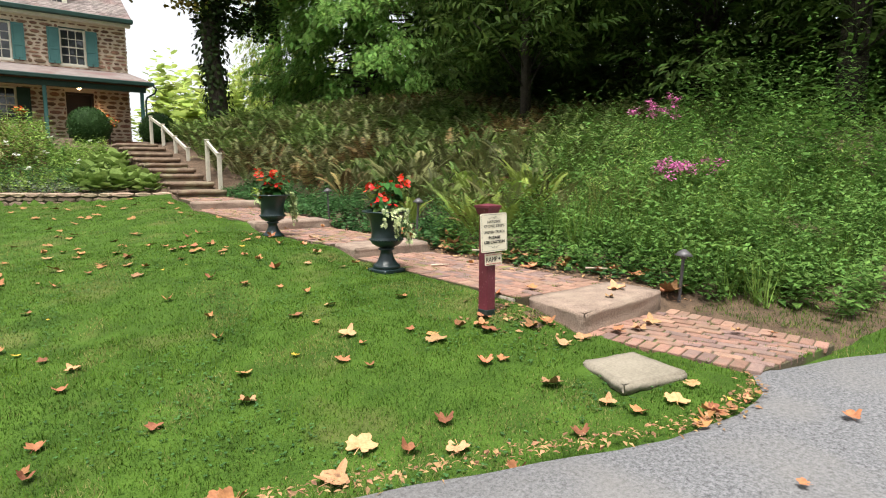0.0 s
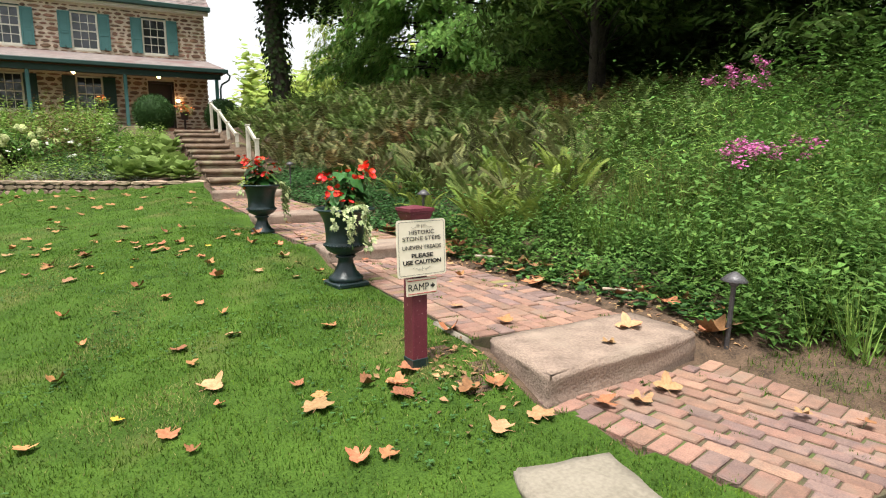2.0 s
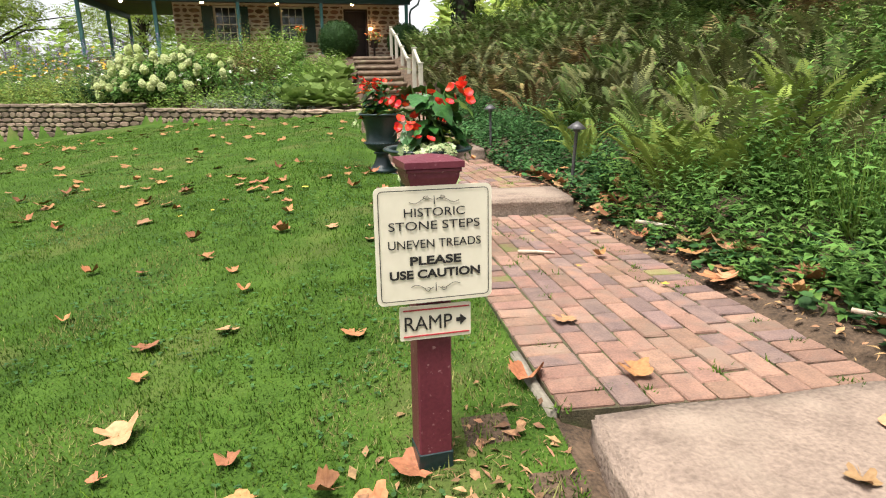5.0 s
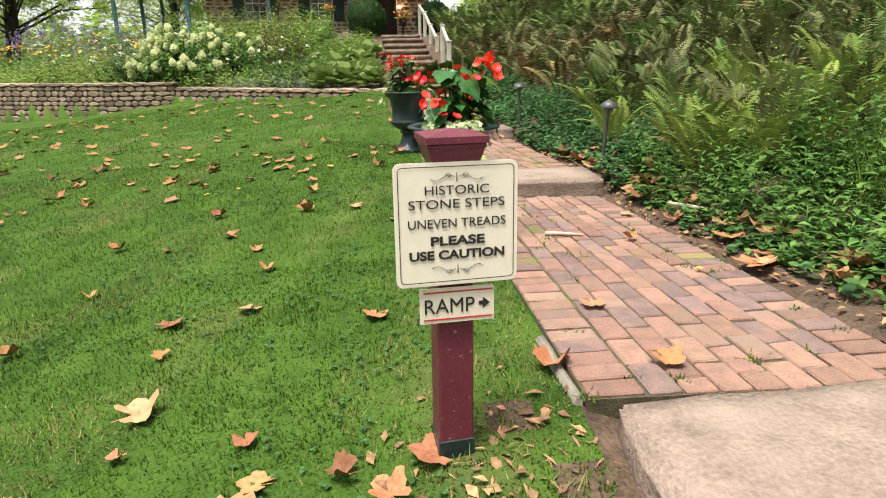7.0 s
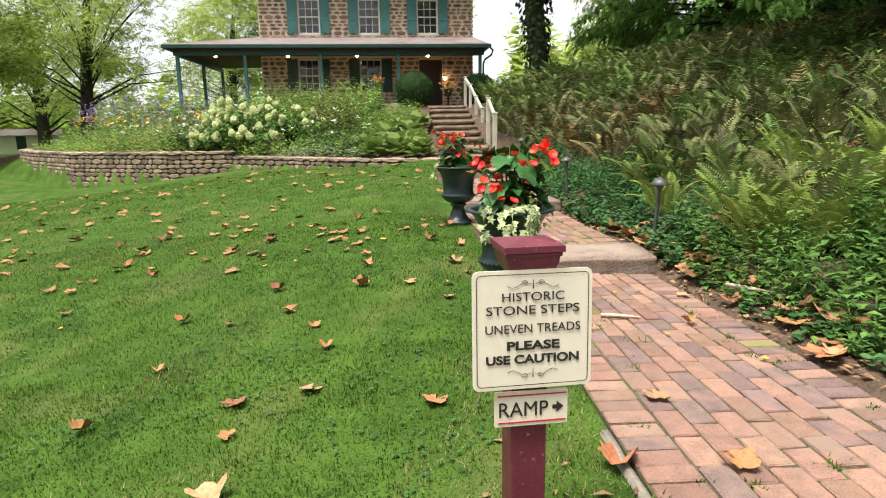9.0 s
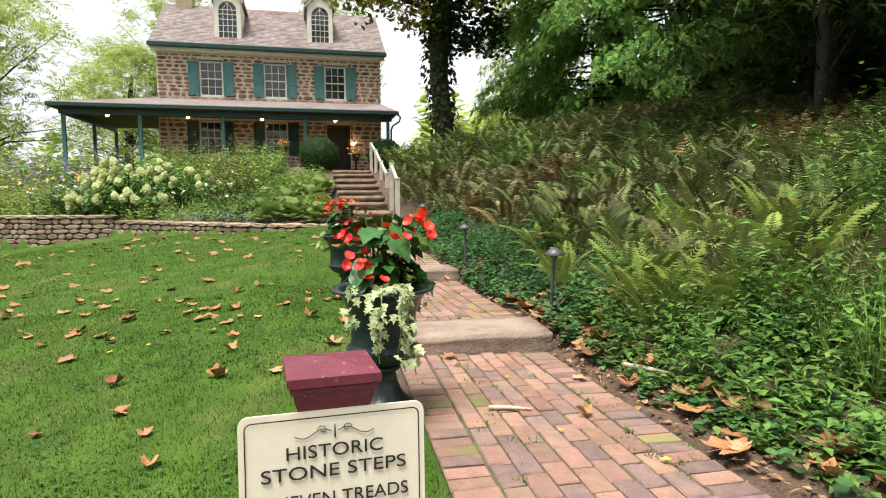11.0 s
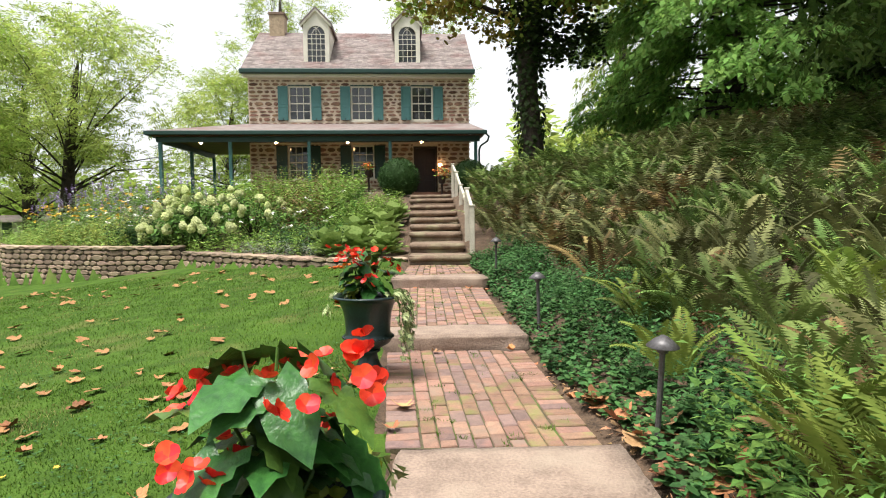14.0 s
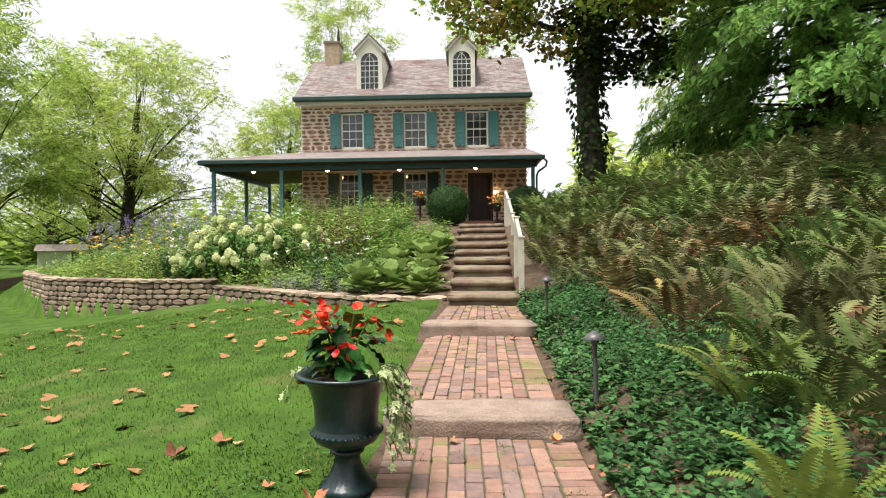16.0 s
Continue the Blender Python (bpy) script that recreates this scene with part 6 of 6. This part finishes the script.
def build_fallen_leaves():
    r = random.Random(15)
    brown = [leaf_mesh(i, LEAFM, c) for i, c in enumerate((0.25, 0.6, 0.9, 0.4))]
    pale = [leaf_mesh(i + 10, LEAFP, c) for i, c in enumerate((0.2, 0.5))]
    yellow = [leaf_mesh(i + 20, LEAFY, 0.2) for i in range(2)]

    def drop(x, y, size, which=None, lift=0.012, z=None):
        q = r.random()
        kind = which or ("b" if q < 0.8 else ("p" if q < 0.92 else "y"))
        me = r.choice({"b": brown, "p": pale, "y": yellow}[kind])
        if kind == "y":
            size *= 0.5
        ob = new("fallen_leaf", me)
        zz = land(x, y) if z is None else z
        ob.matrix_world = pose(x, y, zz + lift + 0.003, r.uniform(-9, 9), r.uniform(-9, 9), r.uniform(0, 360)) @ Matrix.Scale(size, 4)
        text = {"b": "dry orange-brown fallen leaf curled on the ground", "p": "pale tan fallen leaf lying on the grass", "y": "small yellow fallen leaf on the grass"}[kind]
        tagged(ob, text, "leaf", "fallen leaves")

    # the large ones near the walk
    for x, y, s, k in ((2.39, 3.55, 0.19, "p"), (1.25, 2.62, 0.2, "p"), (1.78, 2.55, 0.13, "b"), (1.45, 2.42, 0.12, "b"), (1.68, 2.28, 0.15, "p"), (1.0, 2.45, 0.2, "p"), (2.62, 2.5, 0.17, "p"), (2.83, 3.42, 0.16, "b"), (3.05, 1.85, 0.17, "p"), (2.75, 1.9, 0.12, "b"), (3.35, 1.95, 0.12, "p"), (2.3, 1.95, 0.12, "b"), (0.55, 2.6, 0.15, "b"), (1.9, 4.15, 0.17, "p"), (2.45, 3.0, 0.13, "b"), (1.75, 4.9, 0.14, "b"), (3.35, 3.3, 0.15, "b"), (3.42, 2.95, 0.16, "p"), (3.15, 2.9, 0.14, "p"), (3.45, 4.1, 0.15, "b"), (2.7, 2.1, 0.12, "p")):
        drop(x, y, s, k, 0.02)
    for _ in range(165):
        x, y = r.uniform(-4, 3.2), 2.6 + 7.5 * r.random() ** 0.85
        if x > lerp_table(PATH_L, y) - 0.15 or y > wall_y(x) - 0.3:
            continue
        drop(x, y, r.uniform(0.07, 0.16), None, 0.016)
    for _ in range(28):
        x = r.uniform(-0.5, 3.7)
        drop(x, lerp_table(ROAD_EDGE, x) + r.uniform(-0.06, 0.07), r.uniform(0.04, 0.11), None, 0.03)
    for x, y in ((4.5, 1.2), (2.6, 0.9), (3.6, 1.1), (4.9, 0.8), (1.6, 1.2), (5.3, 1.35)):
        drop(x, y, r.uniform(0.06, 0.12), None, 0.02, max(0.045, land(x, y)) + 0.028)
    # the far ones, too small to tell apart
    far = []
    for _ in range(260):
        x, y = r.uniform(-8, 3.0), r.uniform(8, 17)
        if x < lerp_table(PATH_L, y) - 0.15 and y < wall_y(x) - 0.3:
            far.append((0, turn3(r.uniform(-0.4, 0.4), r.uniform(-0.4, 0.4), r.uniform(0, 6.28), r.uniform(0.09, 0.18)), (x, y, land(x, y) + 0.025)))
    scatter("fallen_leaves", [MAPLE], far, LEAFM, label="scattered orange-brown leaves on the lawn", category="leaves")
    # drifts against the plants
    for _ in range(66):
        y = 3.2 + 5.4 * r.random()
        x = lerp_table(PATH_R, y) + r.uniform(0.0, 0.5)
        drop(x, y, r.uniform(0.1, 0.24), "b" if r.random() < 0.8 else "p", r.uniform(0.02, 0.07))
    for _ in range(18):
        y = r.uniform(8.4, 14)
        drop(lerp_table(PATH_R, y) + r.uniform(-0.03, 0.3), y, r.uniform(0.06, 0.11), "b", 0.03)
    for x, y, s, z, k in ((4.55, 3.55, 0.2, 0.31, "p"), (4.2, 3.35, 0.1, 0.31, "p"), (3.75, 4.6, 0.13, 0.31, "p"), (3.85, 4.05, 0.14, 0.315, "b"), (4.3, 5.6, 0.1, 0.315, "b"), (4.5, 6.2, 0.1, 0.315, "p"), (3.75, 6.85, 0.12, 0.315, "b"), (4.3, 2.95, 0.18, 0.13, "p"), (4.05, 2.9, 0.15, 0.13, "p"), (3.85, 2.95, 0.14, 0.13, "b"), (4.7, 2.4, 0.1, 0.125, "p"), (4.9, 2.2, 0.1, 0.12, "b"), (3.35, 8.3, 0.16, 0.43, "p"), (3.3, 7.9, 0.12, 0.43, "b"), (3.5, 9.9, 0.1, 0.425, "p"), (4.2, 9.95, 0.1, 0.425, "b"), (3.9, 13.2, 0.13, 0.6, "b"), (3.1, 13.3, 0.1, 0.6, "b"), (4.05, 6.3, 0.07, 0.315, "y"), (4.45, 5.0, 0.1, 0.315, "y"), (4.1, 5.4, 0.08, 0.315, "y")):
        drop(x, y, s, k, 0.006, z)


build_fallen_leaves()


# ---- brick paving ----
def build_brick_path(name, edges, y0, y1, z0, z1, label, seed, angle=0.0):
    """Running bond along the path between bricks laid across at both sides, each brick its own piece."""
    r = random.Random(seed)
    p = root(name, Matrix(), label, "path", kind="structure")
    (xl0, xr0), (xl1, xr1) = edges

    def side(y):
        s = (y - y0) / (y1 - y0)
        return xl0 + (xl1 - xl0) * s, xr0 + (xr1 - xr0) * s

    def height(y):
        return z0 + (z1 - z0) * (y - y0) / (y1 - y0)

    bm = bmesh.new()
    v = [bm.verts.new((x, y, height(y) - d)) for d in (0.012, 0.1) for x, y in ((xl0, y0), (xr0, y0), (xr1, y1), (xl1, y1))]
    for q in ((0, 1, 2, 3), (7, 6, 5, 4), (0, 4, 5, 1), (1, 5, 6, 2), (2, 6, 7, 3), (3, 7, 4, 0)):
        bm.faces.new([v[i] for i in q])
    part("bed", bm, SAND, p, "sandy mossy joints")
    shapes = {}

    def brick(x, y, ln, wd, turn):
        q = r.random()
        tone = BRICK_M if noise.noise((x * 1.6, y * 1.6, 31)) > 0.24 + 0.5 * r.random() - 0.3 * (y > 7) else (BRICK_P if q < 0.3 else BRICK)
        key = (round(ln, 2), round(wd, 3), r.randrange(3), tone.name)
        if key not in shapes:
            b = box(-ln / 2 + 0.004, -wd / 2 + 0.004, -0.05, ln / 2 - 0.004, wd / 2 - 0.004, 0, 0.006)
            for w in b.verts:
                w.co += Vector((r.uniform(-1, 1), r.uniform(-1, 1), r.uniform(-0.6, 0.6))) * 0.0025
            me = bpy.data.meshes.new("brick")
            b.to_mesh(me)
            b.free()
            me.materials.append(tone)
            shapes[key] = me
        ob = new("brick", shapes[key])
        ob.parent = p
        ob.matrix_world = pose(x, y, height(y) + r.uniform(-0.004, 0.004), r.uniform(-1, 1) + math.degrees(math.atan2(z1 - z0, y1 - y0)) * (1 if abs(turn) < 45 else 0), r.uniform(-1, 1), turn)

    yb = y0 + 0.055
    while yb < y1 - 0.03:
        xl, xr = side(yb)
        lean = math.degrees(math.atan2(xl1 - xl0, y1 - y0))
        brick(xl + 0.1, yb, 0.205, 0.104, -lean)
        brick(xr - 0.1, yb, 0.205, 0.104, -lean)
        yb += 0.106
    width = (xr0 - xl0 + xr1 - xl1) / 2 - 0.42
    n = max(3, round(width / 0.106))
    for c in range(n):
        y = y0 - (0.105 if c % 2 else 0) + r.uniform(-0.02, 0.02)
        while y < y1 - 0.03:
            a, b = max(y, y0), min(y + 0.21, y1)
            if b - a > 0.045:
                ym = (a + b) / 2
                xl, xr = side(ym)
                w = (xr - xl - 0.42) / n
                x = xl + 0.21 + w * (c + 0.5)
                brick(x, ym, round(b - a, 2), round(w - 0.001, 3), 90 - math.degrees(math.atan2(xl1 - xl0, y1 - y0)))
            y += 0.212
    # weeds in the joints
    tufts = []
    for _ in range(int((y1 - y0) * 15)):
        y = r.uniform(y0, y1)
        xl, xr = side(y)
        x = r.uniform(xl, xr)
        for q in range(r.randrange(12, 40)):
            h = r.uniform(0.014, 0.04)
            tufts.append((0, turn3(-r.uniform(0.2, 1.1), 0, r.uniform(0, 6.28), 1) @ np.diag((0.09, h, h)), (x + r.gauss(0, 0.022), y + r.gauss(0, 0.022), height(y) - 0.01)))
    scatter("joint_weeds", [BLADE], tufts, BLADEM, label="small weeds growing in the brick joints", category="weeds")


build_brick_path("brick_path", ((3.95, 5.15), (3.52, 4.98)), 1.82, 3.2, 0.085, 0.13, "worn red brick paving between road and stone slab", 1)
build_brick_path("brick_path", ((3.5, 4.78), (3.38, 4.52)), 3.84, 6.96, 0.308, 0.305, "worn red brick path laid lengthwise with mossy joints", 2)
build_brick_path("brick_path", ((3.29, 4.5), (3.03, 4.33)), 7.64, 10.02, 0.426, 0.418, "mossy red brick path between two stone slabs", 3)
build_brick_path("brick_path", ((2.97, 4.24), (2.79, 4.1)), 10.5, 13.46, 0.56, 0.598, "mossy red brick path below the stairs", 4)
build_brick_path("brick_path", ((2.84, 4.08), (2.82, 3.92)), 13.84, 15.5, 0.748, 0.77, "greenish brick landing at the foot of the stairs", 5)


# ---- stones of the house front ----
def build_house_stones():
    r = random.Random(17)
    up = rubble_face(UL, UR, 6.18, EAVE - 0.05, HOLES, r, 0.2, 0.42)
    k = 0
    rest_v, rest_f = [], []
    for i, (p, q, c, d) in enumerate(up):
        v, f = stone_verts(p, q, c, d, r, 0.03, 0.045)
        um, zm = (p + q) / 2, (c + d) / 2
        if k < 300:
            ob = new("stone", mesh_of("stone", v, f, RUBBLE))
            ob.parent = house
            ob.location = (um, 0, zm)
            k += 1
        else:
            b = len(rest_v)
            rest_v += [(x + um, y, z + zm) for x, y, z in v]
            rest_f += [tuple(n + b for n in g) for g in f]
    for p, q, c, d in rubble_face(UL, UR, FLOOR, 5.3, HOLES, r, 0.22, 0.42):
        v, f = stone_verts(p, q, c, d, r, 0.03, 0.045)
        b = len(rest_v)
        rest_v += [(x + (p + q) / 2, y, z + (c + d) / 2) for x, y, z in v]
        rest_f += [tuple(n + b for n in g) for g in f]
    # right gable wall
    for p, q, c, d in rubble_face(0, 7.7, FLOOR, EAVE - 0.05, [], r, 0.22, 0.42):
        v, f = stone_verts(p, q, c, d, r, 0.03, 0.045)
        b = len(rest_v)
        rest_v += [(UR - y, x + (p + q) / 2, z + (c + d) / 2) for x, y, z in v]
        rest_f += [tuple(n + b for n in g) for g in f]
    ob = new("stonework", mesh_of("stonework", rest_v, rest_f, RUBBLE2))
    ob.parent = house
    tagged(ob, kind="stuff")


build_house_stones()


# ---- pale edging strip beside the bricks ----
tagged(part("edging_stone", rough_block([(3.455, 3.86), (3.492, 3.86), (3.475, 4.35), (3.44, 4.35)], 0.2, 0.292, 61, 3, 0.012, 0.006), FLAG, None, "narrow pale concrete edging along the brick path", True), category="edging")


# ---- a broken stick on the bricks ----
def build_stick(a, b, r0, label):
    t = part("stick", tube([a, ((a[0] + b[0]) / 2 + 0.006, (a[1] + b[1]) / 2 + 0.01, (a[2] + b[2]) / 2), b], [r0, r0 * 0.9, r0 * 0.5], 7), PALEWOOD, None, label, True)
    tagged(t, category="stick")


PALEWOOD = mat("peeled_stick", (0.68, 0.58, 0.46), 0.8, (0.5, 0.38, 0.28), 20, 90, 0.3)
build_stick((3.81, 5.77, 0.322), (4.04, 5.71, 0.32), 0.013, "pale peeled stick lying on the brick path")
build_stick((5.06, 4.42, 0.36), (5.2, 4.2, 0.37), 0.013, "short pale twig on the soil beside the path")
build_stick((4.85, 6.3, 0.37), (5.05, 6.0, 0.38), 0.016, "dry curled twig among fallen leaves")


# ---- leaf litter on the bare soil ----
def build_litter():
    r = random.Random(66)
    out = []
    for _ in range(1500):
        if r.random() < 0.85:
            y = r.uniform(3.2, 9.5)
            x = lerp_table(PATH_R, y) + abs(r.gauss(0, 0.32)) - 0.04
        else:
            x, y = r.gauss(3.28, 0.22), r.gauss(3.6, 0.25)
            if x > lerp_table(PATH_L, y) - 0.02:
                continue
        out.append((r.randrange(2), turn3(r.uniform(-0.5, 0.5), r.uniform(-0.5, 0.5), r.uniform(0, 6.28), r.uniform(0.025, 0.075)), (x, y, land(x, y) + 0.012)))
    scatter("leaf_litter", [LEAF, SLIM], out, LITTER, label="brown leaf litter and twigs on bare soil", category="litter")
    edge = []
    for _ in range(900):
        x = r.uniform(-1.0, 3.9)
        y = lerp_table(ROAD_EDGE, x) + r.gauss(0.0, 0.05)
        edge.append((r.randrange(2), turn3(r.uniform(-0.4, 0.4), r.uniform(-0.4, 0.4), r.uniform(0, 6.28), r.uniform(0.02, 0.055)), (x, y, max(land(x, y), 0.06) + 0.02)))
    scatter("leaf_litter", [LEAF, SLIM], edge, LITTER, label="crumbled leaves along the edge of the road", category="litter")


LITTER = mat("leaf_litter_brown", (0.4, 0.23, 0.11), 0.85, (0.17, 0.09, 0.045), 12, 60, 0.2, isl=0.5)
build_litter()
